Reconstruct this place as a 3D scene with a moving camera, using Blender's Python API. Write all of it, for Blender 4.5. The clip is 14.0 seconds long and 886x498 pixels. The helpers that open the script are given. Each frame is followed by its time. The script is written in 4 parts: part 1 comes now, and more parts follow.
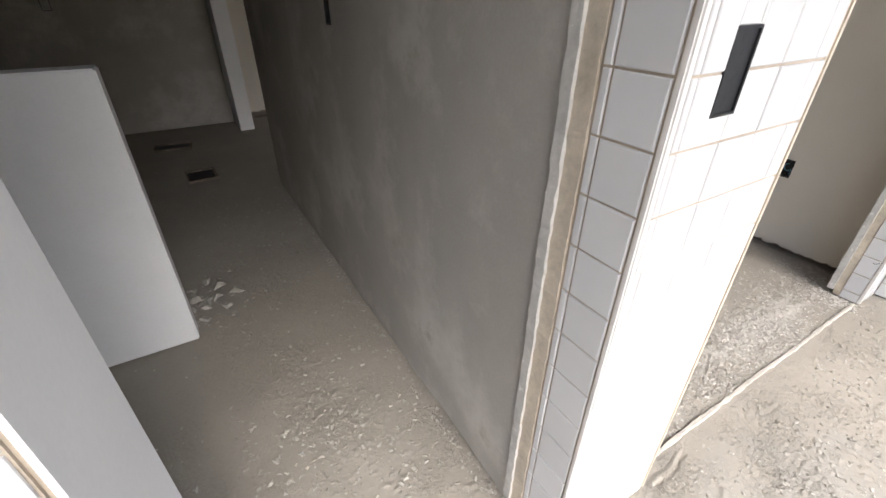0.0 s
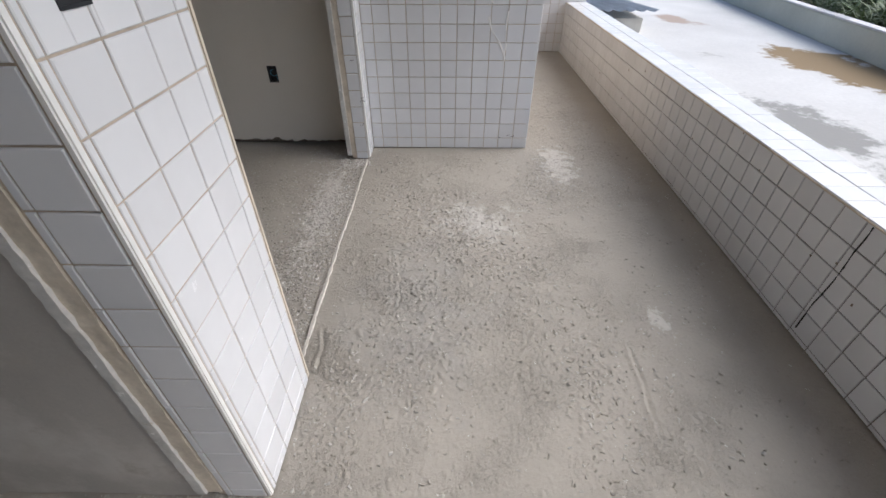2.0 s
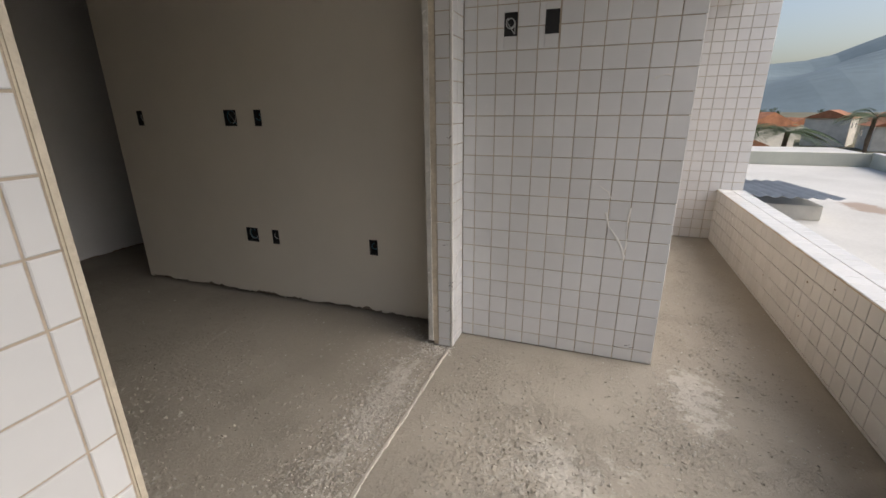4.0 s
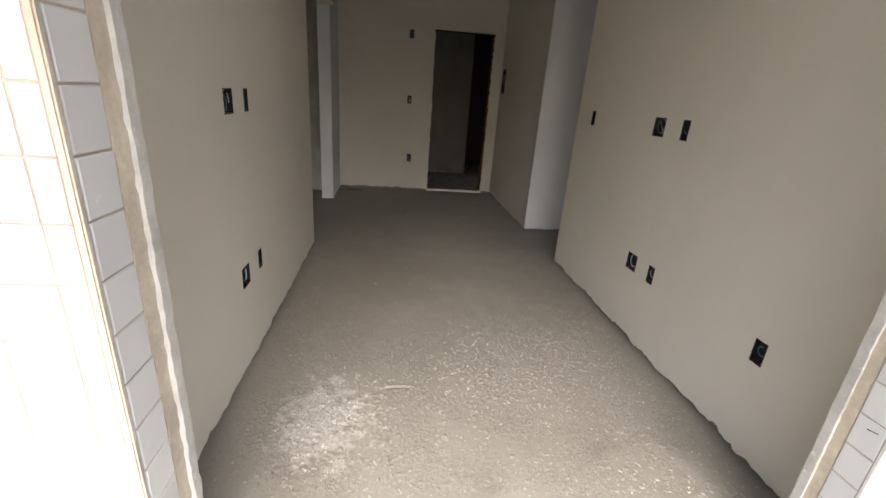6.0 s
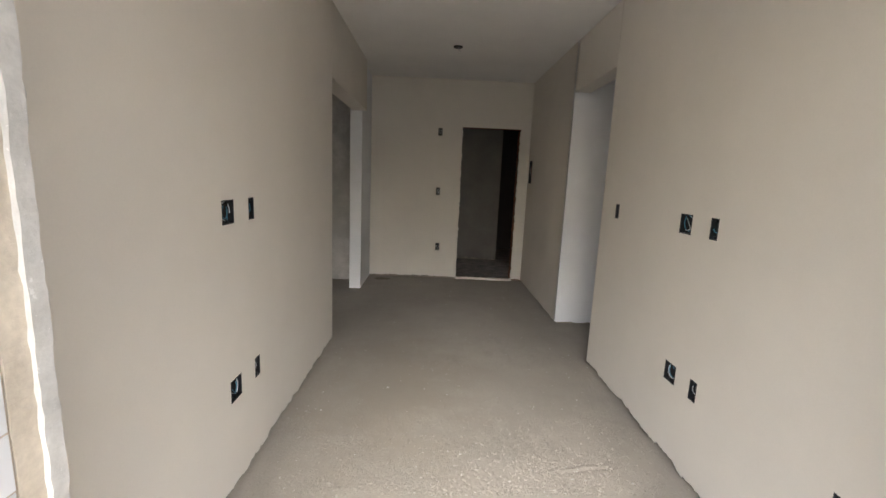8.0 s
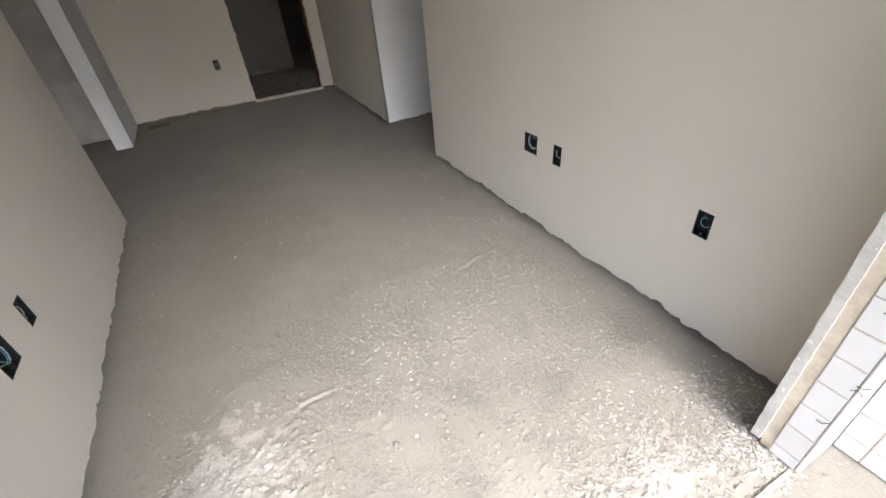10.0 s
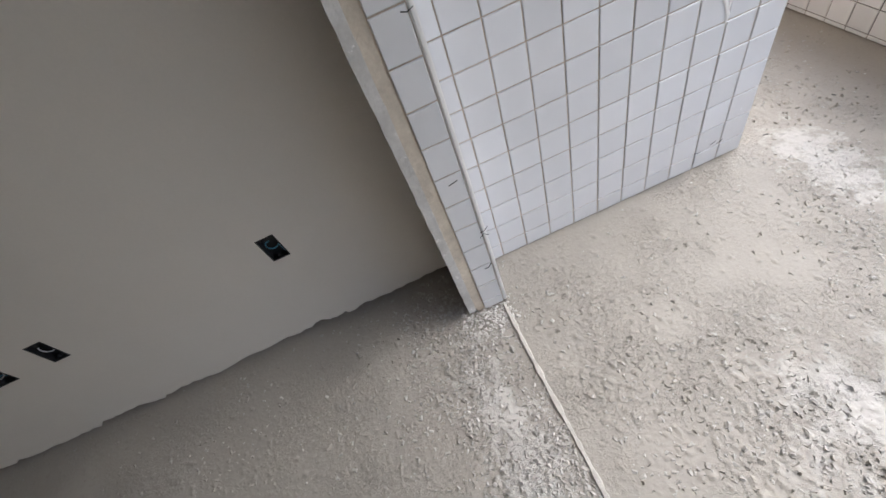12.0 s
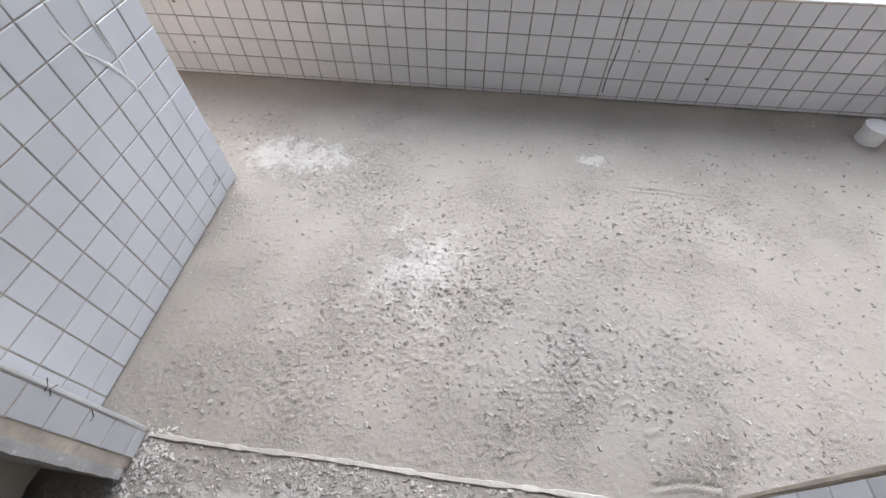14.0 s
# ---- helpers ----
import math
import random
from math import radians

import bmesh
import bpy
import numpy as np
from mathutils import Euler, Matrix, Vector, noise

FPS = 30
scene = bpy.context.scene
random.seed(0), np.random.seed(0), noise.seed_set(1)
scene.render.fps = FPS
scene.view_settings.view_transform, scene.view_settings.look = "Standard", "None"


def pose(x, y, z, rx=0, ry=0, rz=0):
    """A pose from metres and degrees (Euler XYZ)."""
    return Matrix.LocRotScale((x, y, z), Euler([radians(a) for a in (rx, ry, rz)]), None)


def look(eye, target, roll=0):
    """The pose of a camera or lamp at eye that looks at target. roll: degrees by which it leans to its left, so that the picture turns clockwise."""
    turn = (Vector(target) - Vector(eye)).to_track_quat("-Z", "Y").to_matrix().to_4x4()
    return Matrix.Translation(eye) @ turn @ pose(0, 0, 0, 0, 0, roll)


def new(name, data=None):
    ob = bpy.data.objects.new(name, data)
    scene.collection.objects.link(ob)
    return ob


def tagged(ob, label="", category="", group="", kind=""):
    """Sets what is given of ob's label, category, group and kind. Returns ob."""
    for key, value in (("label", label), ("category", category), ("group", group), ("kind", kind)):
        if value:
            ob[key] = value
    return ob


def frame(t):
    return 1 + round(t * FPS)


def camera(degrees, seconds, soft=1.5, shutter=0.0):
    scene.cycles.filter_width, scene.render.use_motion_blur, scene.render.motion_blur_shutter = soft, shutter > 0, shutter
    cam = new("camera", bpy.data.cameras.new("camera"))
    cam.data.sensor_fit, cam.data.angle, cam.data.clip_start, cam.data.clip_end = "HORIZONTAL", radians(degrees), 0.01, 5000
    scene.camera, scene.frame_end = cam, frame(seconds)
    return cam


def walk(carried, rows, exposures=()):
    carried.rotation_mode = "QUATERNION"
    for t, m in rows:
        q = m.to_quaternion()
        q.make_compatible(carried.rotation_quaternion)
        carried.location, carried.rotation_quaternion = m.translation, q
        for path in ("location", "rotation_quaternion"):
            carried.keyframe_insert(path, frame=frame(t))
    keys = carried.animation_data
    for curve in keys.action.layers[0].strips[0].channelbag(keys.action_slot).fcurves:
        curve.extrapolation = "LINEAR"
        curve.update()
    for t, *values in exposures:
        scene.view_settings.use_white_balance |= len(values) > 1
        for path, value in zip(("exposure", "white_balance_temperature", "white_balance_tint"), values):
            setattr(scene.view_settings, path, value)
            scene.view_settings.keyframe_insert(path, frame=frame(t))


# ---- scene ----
cam = camera(92.4, 14.0)
PATH = [
    (0, (-0.528, -0.314, 1.303), (0.358, 1.149, 0.266), 0.3),
    (0.5, (-0.514, -0.336, 1.296), (0.672, 0.81, 0.164), -4.9),
    (1, (-0.511, -0.338, 1.266), (0.951, 0.283, 0.05), -5.3),
    (1.5, (-0.513, -0.378, 1.254), (1.035, -0.13, 0.012), -1.5),
    (2, (-0.494, -0.468, 1.247), (1.083, -0.453, 0.017), 0.1),
    (2.2, (-0.461, -0.499, 1.252), (1.134, -0.534, 0.046), 1.8),
    (4.3, (0.175, -0.666, 1.295), (1.905, 0.206, 0.799), 3.4),
    (4.5, (0.265, -0.685, 1.304), (1.826, 0.438, 0.754), 4.9),
    (5, (0.456, -0.77, 1.347), (1.554, 0.769, 0.693), 7.3),
    (5.5, (0.672, -0.7, 1.303), (1.371, 1.036, 0.597), 8.3),
    (6, (0.833, -0.648, 1.334), (1.084, 1.215, 0.652), 4.2),
    (6.5, (0.992, -0.615, 1.371), (1.002, 1.297, 0.783), 2.6),
    (7, (1.036, -0.555, 1.408), (1.0, 1.4, 0.992), 1.5),
    (7.2, (1.036, -0.534, 1.428), (1.002, 1.442, 1.118), 1.4),
    (9.3, (0.925, -0.295, 1.378), (1.343, 1.534, 0.687), 2.2),
    (9.5, (0.917, -0.225, 1.362), (1.417, 1.521, 0.525), 0.7),
    (10, (0.938, -0.066, 1.329), (1.641, 1.404, 0.17), -5.3),
    (10.5, (0.977, 0.078, 1.366), (1.945, 1.167, -0.004), -15.9),
    (11, (1.021, 0.124, 1.273), (2.255, 0.836, -0.131), -15.5),
    (11.5, (1.192, 0.160, 1.275), (2.535, 0.537, -0.163), -21.5),
    (12, (1.292, 0.16, 1.312), (2.578, 0.169, -0.22), -25.0),
    (12.5, (1.38, 0.154, 1.302), (2.466, -0.269, -0.324), -24.9),
    (13, (1.385, 0.168, 1.305), (2.111, -0.603, -0.392), -20.4),
    (13.5, (1.271, 0.199, 1.285), (1.707, -0.864, -0.351), -8.4),
    (14, (1.141, 0.235, 1.326), (1.307, -0.934, -0.288), -0.9),
]
walk(cam, [(t, look(eye, target, roll)) for t, eye, target, roll in PATH], [(0, 1.42, 6150, 10), (0.5, 1.3, 6300, 10), (1.0, 1.1, 5850, 10), (1.5, 0.6, 5850, 10), (2.2, 0.3, 5950, 10), (4.3, 0.15, 6600, 10), (4.6, 0.65, 6600, 10), (5.0, 1.5, 6200, 10), (5.5, 1.75, 6350, 10), (6.5, 1.87, 6350, 10), (7.2, 2.05, 6350, 10), (9.3, 3.0, 5950, 10), (9.6, 2.8, 5950, 10), (10.0, 2.3, 5950, 10), (11, 1.55, 5850, 10), (12, 1.02, 5750, 10), (13, 0.95, 5650, 10), (14, 0.93, 5600, 10)])

# ---- world and light: bright overcast day ----
world = bpy.data.worlds.new("sky")
scene.world = world
world.use_nodes = True
wn = world.node_tree.nodes
sky = wn.new("ShaderNodeTexSky")
sky.sky_type, sky.sun_disc = "NISHITA", False
sky.sun_elevation, sky.sun_rotation = radians(44), radians(181)
sky.air_density, sky.dust_density, sky.ozone_density = 1.0, 4.0, 0.6
world.node_tree.links.new(sky.outputs[0], wn["Background"].inputs[0])
wn["Background"].inputs[1].default_value = 0.15
sun = new("sun", bpy.data.lights.new("sun", "SUN"))
sun.data.energy, sun.data.angle, sun.data.color = 2.4, radians(60), (1.0, 0.96, 0.9)
sun.matrix_world = look((math.sin(radians(181)) * 10, math.cos(radians(181)) * 10, 9.66), (0, 0, 0))


# ---- materials ----
def material(name, base, rough=0.8, var=0.12, big=1.5, fine=40.0, bump=0.2, dist=0.003, tint=None, per_object=0.0, metal=0.0,
             patches=None, lumpy=None):
    """A surface with two scales of variation, fine relief and, if given, patches=(colour, scale, threshold, softness)."""
    m = bpy.data.materials.new(name)
    m.use_nodes = True
    nt = m.node_tree
    n, l = nt.nodes, nt.links
    b = n["Principled BSDF"]
    co = n.new("ShaderNodeNewGeometry")
    dark = tuple(c * (1 - var) for c in base)
    lite = tint or tuple(min(1, c * (1 + var)) for c in base)

    def noise_at(scale, detail, rough_n=0.6):
        t = n.new("ShaderNodeTexNoise")
        t.inputs["Scale"].default_value, t.inputs["Detail"].default_value, t.inputs["Roughness"].default_value = scale, detail, rough_n
        l.new(co.outputs["Position"], t.inputs["Vector"])
        return t

    def mixed(kind, fac, a, c):
        x = n.new("ShaderNodeMix")
        x.data_type, x.blend_type = "RGBA", kind
        for sock, v in ((x.inputs[0], fac), (x.inputs[6], a), (x.inputs[7], c)):
            if isinstance(v, (float, int)):
                sock.default_value = v
            elif isinstance(v, tuple):
                sock.default_value = (*v, 1)
            else:
                l.new(v, sock)
        return x.outputs[2]

    def ramp(src, lo, hi):
        r = n.new("ShaderNodeMapRange")
        r.inputs[1].default_value, r.inputs[2].default_value = lo, hi
        l.new(src, r.inputs[0])
        return r.outputs[0]

    nb, nf = noise_at(big, 4), noise_at(fine, 6)
    col = mixed("MIX", ramp(nb.outputs[0], 0.3, 0.7), dark, lite)
    grain = mixed("MIX", ramp(nf.outputs[0], 0.25, 0.75), (1 - var, 1 - var, 1 - var), (1.0, 1.0, 1.0))
    col = mixed("MULTIPLY", 1.0, col, grain)
    def math_node(op, a, c):
        x = n.new("ShaderNodeMath")
        x.operation = op
        for sock, v in zip(x.inputs, (a, c)):
            if isinstance(v, (float, int)):
                sock.default_value = v
            else:
                l.new(v, sock)
        return x.outputs[0]

    for pc, ps, th, soft, *spot in patches or ():
        pn = noise_at(ps, 7, 0.68)
        level = pn.outputs[0]
        if spot:
            cx, cy, rx, ry = spot[0]
            mp = n.new("ShaderNodeVectorMath")
            mp.operation = "SUBTRACT"
            l.new(co.outputs["Position"], mp.inputs[0])
            mp.inputs[1].default_value = (cx, cy, 0)
            sc = n.new("ShaderNodeVectorMath")
            sc.operation = "MULTIPLY"
            l.new(mp.outputs[0], sc.inputs[0])
            sc.inputs[1].default_value = (1 / rx, 1 / ry, 0)
            ln = n.new("ShaderNodeVectorMath")
            ln.operation = "LENGTH"
            l.new(sc.outputs[0], ln.inputs[0])
            level = math_node("ADD", level, math_node("MULTIPLY", math_node("SUBTRACT", 1.0, ln.outputs["Value"]), 0.35))
        col = mixed("MIX", ramp(level, th, th + soft), col, pc)
    if per_object:
        oi = n.new("ShaderNodeObjectInfo")
        hs = n.new("ShaderNodeHueSaturation")
        l.new(ramp(oi.outputs["Random"], 0, 1), hs.inputs["Value"])
        hs.inputs["Value"].links[0].from_node.inputs[3].default_value = 1 - per_object
        hs.inputs["Value"].links[0].from_node.inputs[4].default_value = 1 + per_object * 0.4
        l.new(col, hs.inputs["Color"])
        col = hs.outputs[0]
    l.new(col, b.inputs["Base Color"])
    rr = ramp(nf.outputs[0], 0.2, 0.8)
    rr.node.inputs[3].default_value, rr.node.inputs[4].default_value = max(0.03, rough - 0.08), min(1, rough + 0.08)
    l.new(rr, b.inputs["Roughness"])
    b.inputs["Metallic"].default_value = metal
    if rough > 0.6:
        b.inputs["Specular IOR Level"].default_value = 0.25
    if bump:
        bp = n.new("ShaderNodeBump")
        bp.inputs["Strength"].default_value, bp.inputs["Distance"].default_value = bump, dist
        if lumpy:
            mask = ramp(noise_at(lumpy[0], 3).outputs[0], lumpy[1], lumpy[2])
            chips = ramp(noise_at(lumpy[3], 5, 0.75).outputs[0], 0.45, 0.62)
            tall = math_node("MULTIPLY", math_node("MULTIPLY", chips, mask), 1.3)
            l.new(math_node("ADD", tall, math_node("MULTIPLY", nf.outputs[0], 0.5)), bp.inputs["Height"])
        else:
            l.new(nf.outputs[0], bp.inputs["Height"])
        l.new(bp.outputs[0], b.inputs["Normal"])
    return m


M_TILE = material("white_glazed_tile", (0.69, 0.695, 0.71), 0.22, 0.03, 3, 18, 0.05, 0.001, per_object=0.06)
M_GROUT = material("beige_grout", (0.52, 0.445, 0.36), 0.9, 0.25, 4, 90, 0.4)
M_DARKGROUT = material("dark_grout", (0.22, 0.20, 0.18), 0.9, 0.3, 4, 90, 0.4)
M_TRIM = material("white_corner_trim", (0.78, 0.77, 0.75), 0.45, 0.08, 6, 60, 0.2)
M_BEIGE = material("beige_plaster", (0.69, 0.65, 0.585), 0.92, 0.04, 1.2, 160, 0.25, 0.001)
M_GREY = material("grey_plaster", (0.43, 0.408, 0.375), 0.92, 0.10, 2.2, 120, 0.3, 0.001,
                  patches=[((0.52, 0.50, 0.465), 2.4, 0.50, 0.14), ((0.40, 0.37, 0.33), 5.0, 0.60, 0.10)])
M_WHITE = material("white_plaster", (0.74, 0.745, 0.76), 0.88, 0.05, 2.0, 120, 0.3, 0.001)
M_CEIL = material("white_ceiling_paint", (0.80, 0.785, 0.76), 0.92, 0.04, 1.5, 80, 0.2, 0.001)
M_RAW = material("raw_mortar", (0.26, 0.22, 0.18), 0.95, 0.35, 8, 60, 0.8, 0.006)
M_BAND = material("tan_mortar_band", (0.60, 0.535, 0.44), 0.92, 0.2, 7, 70, 0.6, 0.003)
M_BEAD = material("splashed_white_bead", (0.58, 0.57, 0.545), 0.7, 0.15, 12, 80, 0.5, 0.003,
                  patches=[((0.74, 0.73, 0.71), 30.0, 0.62, 0.04), ((0.42, 0.37, 0.30), 22.0, 0.66, 0.05)])
PALE, CHALK = (0.392, 0.365, 0.322), (0.485, 0.466, 0.43)
M_FLOOR = material("dusty_concrete", (0.362, 0.336, 0.296), 0.95, 0.09, 1.1, 90, 0.85, 0.004, lumpy=(3.4, 0.40, 0.80, 64.0),
                   patches=[(PALE, 1.6, 0.50, 0.35), ((0.345, 0.318, 0.278), 2.7, 0.55, 0.25), ((0.30, 0.275, 0.24), 42.0, 0.61, 0.08),
                            ((0.325, 0.295, 0.252), 3.0, 0.50, 0.25, (0.75, 2.3, 0.75, 1.1)), ((0.345, 0.327, 0.298), 5.0, 0.52, 0.25, (0.75, -0.35, 0.55, 0.35)),
                            (CHALK, 14.0, 0.60, 0.12, (2.02, -1.18, 0.36, 0.17)), (CHALK, 16.0, 0.64, 0.10, (0.66, -1.31, 0.10, 0.07)),
                            (CHALK, 12.0, 0.64, 0.20, (1.35, -0.62, 0.32, 0.40)), (CHALK, 11.0, 0.62, 0.07, (0.58, 0.85, 0.30, 0.36)),
                            (CHALK, 18.0, 0.62, 0.12, (1.5, 0.2, 0.75, 0.15)), ((0.20, 0.178, 0.15), 9.0, 0.62, 0.10, (0.30, 5.34, 0.20, 0.12)),
                            ((0.60, 0.59, 0.56), 30.0, 0.67, 0.04), ((0.62, 0.60, 0.57), 9.0, 0.735, 0.02)])
M_STRIP = material("pale_mortar_strip", (0.60, 0.57, 0.52), 0.95, 0.2, 9, 70, 0.7, 0.004)
M_CRUMB = material("plaster_crumbs", (0.46, 0.437, 0.40), 0.95, 0.25, 20, 90, 0.4)
M_CHALK = material("white_mortar_lumps", (0.62, 0.60, 0.565), 0.95, 0.2, 20, 90, 0.5)
# the hall's missing light is put into this dark plaster colour
M_HALL = material("unlit_hall_plaster", (0.17, 0.155, 0.135), 0.95, 0.15, 2, 60, 0.4)
# near-black colour stands in for the darkness deep in the hall
M_UNLIT = material("painted_hall_darkness", (0.02, 0.014, 0.01), 0.6, 0.2, 3, 40, 0.2)
M_HOLE = material("black_plastic_box", (0.012, 0.013, 0.016), 0.5, 0.2, 20, 80, 0.1)
M_WIREB = material("blue_wire", (0.10, 0.30, 0.42), 0.4, 0.1, 20, 80, 0)
M_WIREW = material("white_wire", (0.62, 0.64, 0.66), 0.4, 0.1, 20, 80, 0)
M_WIRER = material("red_wire", (0.42, 0.05, 0.03), 0.4, 0.1, 20, 80, 0)
M_BROWN = material("brown_brick_edge", (0.22, 0.10, 0.055), 0.95, 0.3, 10, 70, 0.7, 0.006)
M_SLAB = material("weathered_roof_slab", (0.58, 0.572, 0.55), 0.9, 0.12, 0.5, 20, 0.5, 0.006,
                  patches=[((0.27, 0.265, 0.25), 2.2, 0.62, 0.10, (3.3, -3.9, 1.5, 0.6)), ((0.24, 0.175, 0.10), 0.9, 0.60, 0.06, (5.4, -5.6, 1.6, 0.9)),
                           ((0.36, 0.29, 0.24), 1.1, 0.62, 0.10, (8.9, -4.9, 1.2, 0.5)), ((0.33, 0.32, 0.30), 0.9, 0.66, 0.08)])
M_FARWALL = material("grey_green_render", (0.50, 0.50, 0.43), 0.9, 0.1, 0.8, 30, 0.4, 0.004)
M_COPING = material("pale_coping", (0.62, 0.60, 0.60), 0.9, 0.1, 2, 30, 0.4)
M_SHEET = material("grey_fibre_cement_sheet", (0.42, 0.46, 0.51), 0.75, 0.12, 2, 40, 0.3)
M_PIPE = material("white_plastic_pipe", (0.72, 0.72, 0.70), 0.4, 0.08, 10, 60, 0.1)
M_ROOF = material("clay_roof_tiles", (0.40, 0.18, 0.10), 0.85, 0.3, 1, 12, 0.6, 0.02)
M_HOUSE = material("pale_house_render", (0.62, 0.59, 0.53), 0.9, 0.15, 0.7, 10, 0.3)
M_GLASS = material("dark_window_glass", (0.03, 0.035, 0.04), 0.12, 0.1, 1, 5, 0)
M_LEAF = material("green_leaves", (0.07, 0.11, 0.035), 0.6, 0.45, 0.9, 6, 0.3)
M_TRUNK = material("grey_brown_bark", (0.17, 0.13, 0.10), 0.95, 0.3, 4, 25, 0.6, 0.01)
# distance haze is mixed into the hill's blue-grey base colour
M_HILL = material("wooded_hill_painted_haze", (0.17, 0.22, 0.25), 1.0, 0.12, 0.006, 0.05, 0)
M_GROUND = material("dry_ground", (0.17, 0.16, 0.11), 1.0, 0.3, 0.03, 0.6, 0.3)


# ---- builders ----
def mesh_of(name, bm, mat, smooth=False):
    me = bpy.data.meshes.new(name)
    bmesh.ops.recalc_face_normals(bm, faces=bm.faces)
    bm.to_mesh(me)
    bm.free()
    me.materials.append(mat)
    if smooth:
        for p in me.polygons:
            p.use_smooth = True
    return me


def from_arrays(name, verts, faces, mat):
    me = bpy.data.meshes.new(name)
    me.from_pydata(verts, [], faces)
    me.materials.append(mat)
    me.update()
    return me


def part(name, bm, mat, parent, label="", smooth=False):
    ob = new(name, mesh_of(name, bm, mat, smooth))
    ob.parent = parent
    return tagged(ob, label) if label else ob


def block(bm, lo, hi, bevel=0.0):
    """An axis-aligned block added to bm."""
    c = [(a + b) / 2 for a, b in zip(lo, hi)]
    s = [b - a for a, b in zip(lo, hi)]
    r = bmesh.ops.create_cube(bm, size=1, matrix=Matrix.Translation(c) @ Matrix.Diagonal((*s, 1)))
    if bevel:
        es = list({e for v in r["verts"] for e in v.link_edges})
        bmesh.ops.bevel(bm, geom=es, offset=bevel, segments=2, affect="EDGES")
    return bm


def tube(bm, pts, r, sides=8):
    """A bent tube through the points."""
    rings = []
    pts = [Vector(p) for p in pts]
    for i, p in enumerate(pts):
        d = (pts[min(i + 1, len(pts) - 1)] - pts[max(i - 1, 0)]).normalized()
        q = d.to_track_quat("Z", "Y")
        rr = r[i] if isinstance(r, (list, tuple)) else r
        rings.append([bm.verts.new(p + q @ Vector((rr * math.cos(a), rr * math.sin(a), 0)))
                      for a in (2 * math.pi * k / sides for k in range(sides))])
    for a, b in zip(rings, rings[1:]):
        for k in range(sides):
            bm.faces.new((a[k], a[(k + 1) % sides], b[(k + 1) % sides], b[k]))
    bm.faces.new(rings[0][::-1])
    bm.faces.new(rings[-1])
    return bm


def structure(name, bm, mat, label, category):
    return tagged(new(name, mesh_of(name, bm, mat)), label, category, kind="structure")


def solid(name, lo, hi, mat, label, category="wall", bevel=0.004):
    return structure(name, block(bmesh.new(), lo, hi, bevel), mat, label, category)


def skin(name, origin, along, out, length, z0, z1, mat, label, parent=None, holes=(), thick=0.035, rag=0.02, lift=0.026, step=0.025, seed=1):
    """A plaster coat on a wall: runs from origin along a unit direction, faces out, has a broken lower edge and openings
    (centre along, centre height, width, height)."""
    rnd = random.Random(seed)
    o, a, n = Vector((*origin, 0)), Vector((*along, 0)), Vector((*out, 0))
    us = {round(i * step, 4) for i in range(int(length / step) + 1)} | {round(length, 4)}
    for u, z, w, h in holes:
        us = {x for x in us if abs(x - (u - w / 2)) > 0.004 and abs(x - (u + w / 2)) > 0.004} | {round(u - w / 2, 4), round(u + w / 2, 4)}
    us = sorted(x for x in us if 0 <= x <= length)
    low = {}
    level = 0.0
    for u in us:
        level = 0.8 * level + rnd.uniform(-1, 1) * 0.35
        low[u] = z0 + (max(0.0, lift + rag * (level + 0.6 * rnd.uniform(-0.5, 1) * (rnd.random() < 0.5))) if rag else 0.0)
    bm = bmesh.new()

    def quad(*p):
        bm.faces.new([bm.verts.new(q) for q in p])

    def at(u, z, d):
        return o + a * u + n * d + Vector((0, 0, z))

    for u, v in zip(us, us[1:]):
        mid = (u + v) / 2
        cuts = sorted((z - h / 2, z + h / 2) for c, z, w, h in holes if abs(c - mid) < w / 2)
        edge = [(low[u], low[v])] + [(z, z) for c in cuts for z in c] + [(z1, z1)]
        for lo_, hi_ in zip(edge[::2], edge[1::2]):
            quad(at(u, lo_[0], 0), at(v, lo_[1], 0), at(v, hi_[1], 0), at(u, hi_[0], 0))
            quad(at(u, lo_[0], -thick), at(v, lo_[1], -thick), at(v, lo_[1], 0), at(u, lo_[0], 0))
            quad(at(u, hi_[0], 0), at(v, hi_[1], 0), at(v, hi_[1], -thick), at(u, hi_[0], -thick))
    for u, z, w, h in holes:
        for s in (u - w / 2, u + w / 2):
            quad(at(s, z - h / 2, 0), at(s, z - h / 2, -thick), at(s, z + h / 2, -thick), at(s, z + h / 2, 0))
    for s in (0, length):
        quad(at(s, z0 + lift, 0), at(s, z0 + lift, -thick), at(s, z1, -thick), at(s, z1, 0))
    bmesh.ops.remove_doubles(bm, verts=bm.verts, dist=0.0005)
    ob = new(name, mesh_of(name, bm, mat))
    if parent:
        ob.parent = parent
        return ob
    return tagged(ob, label, "wall", kind="structure")


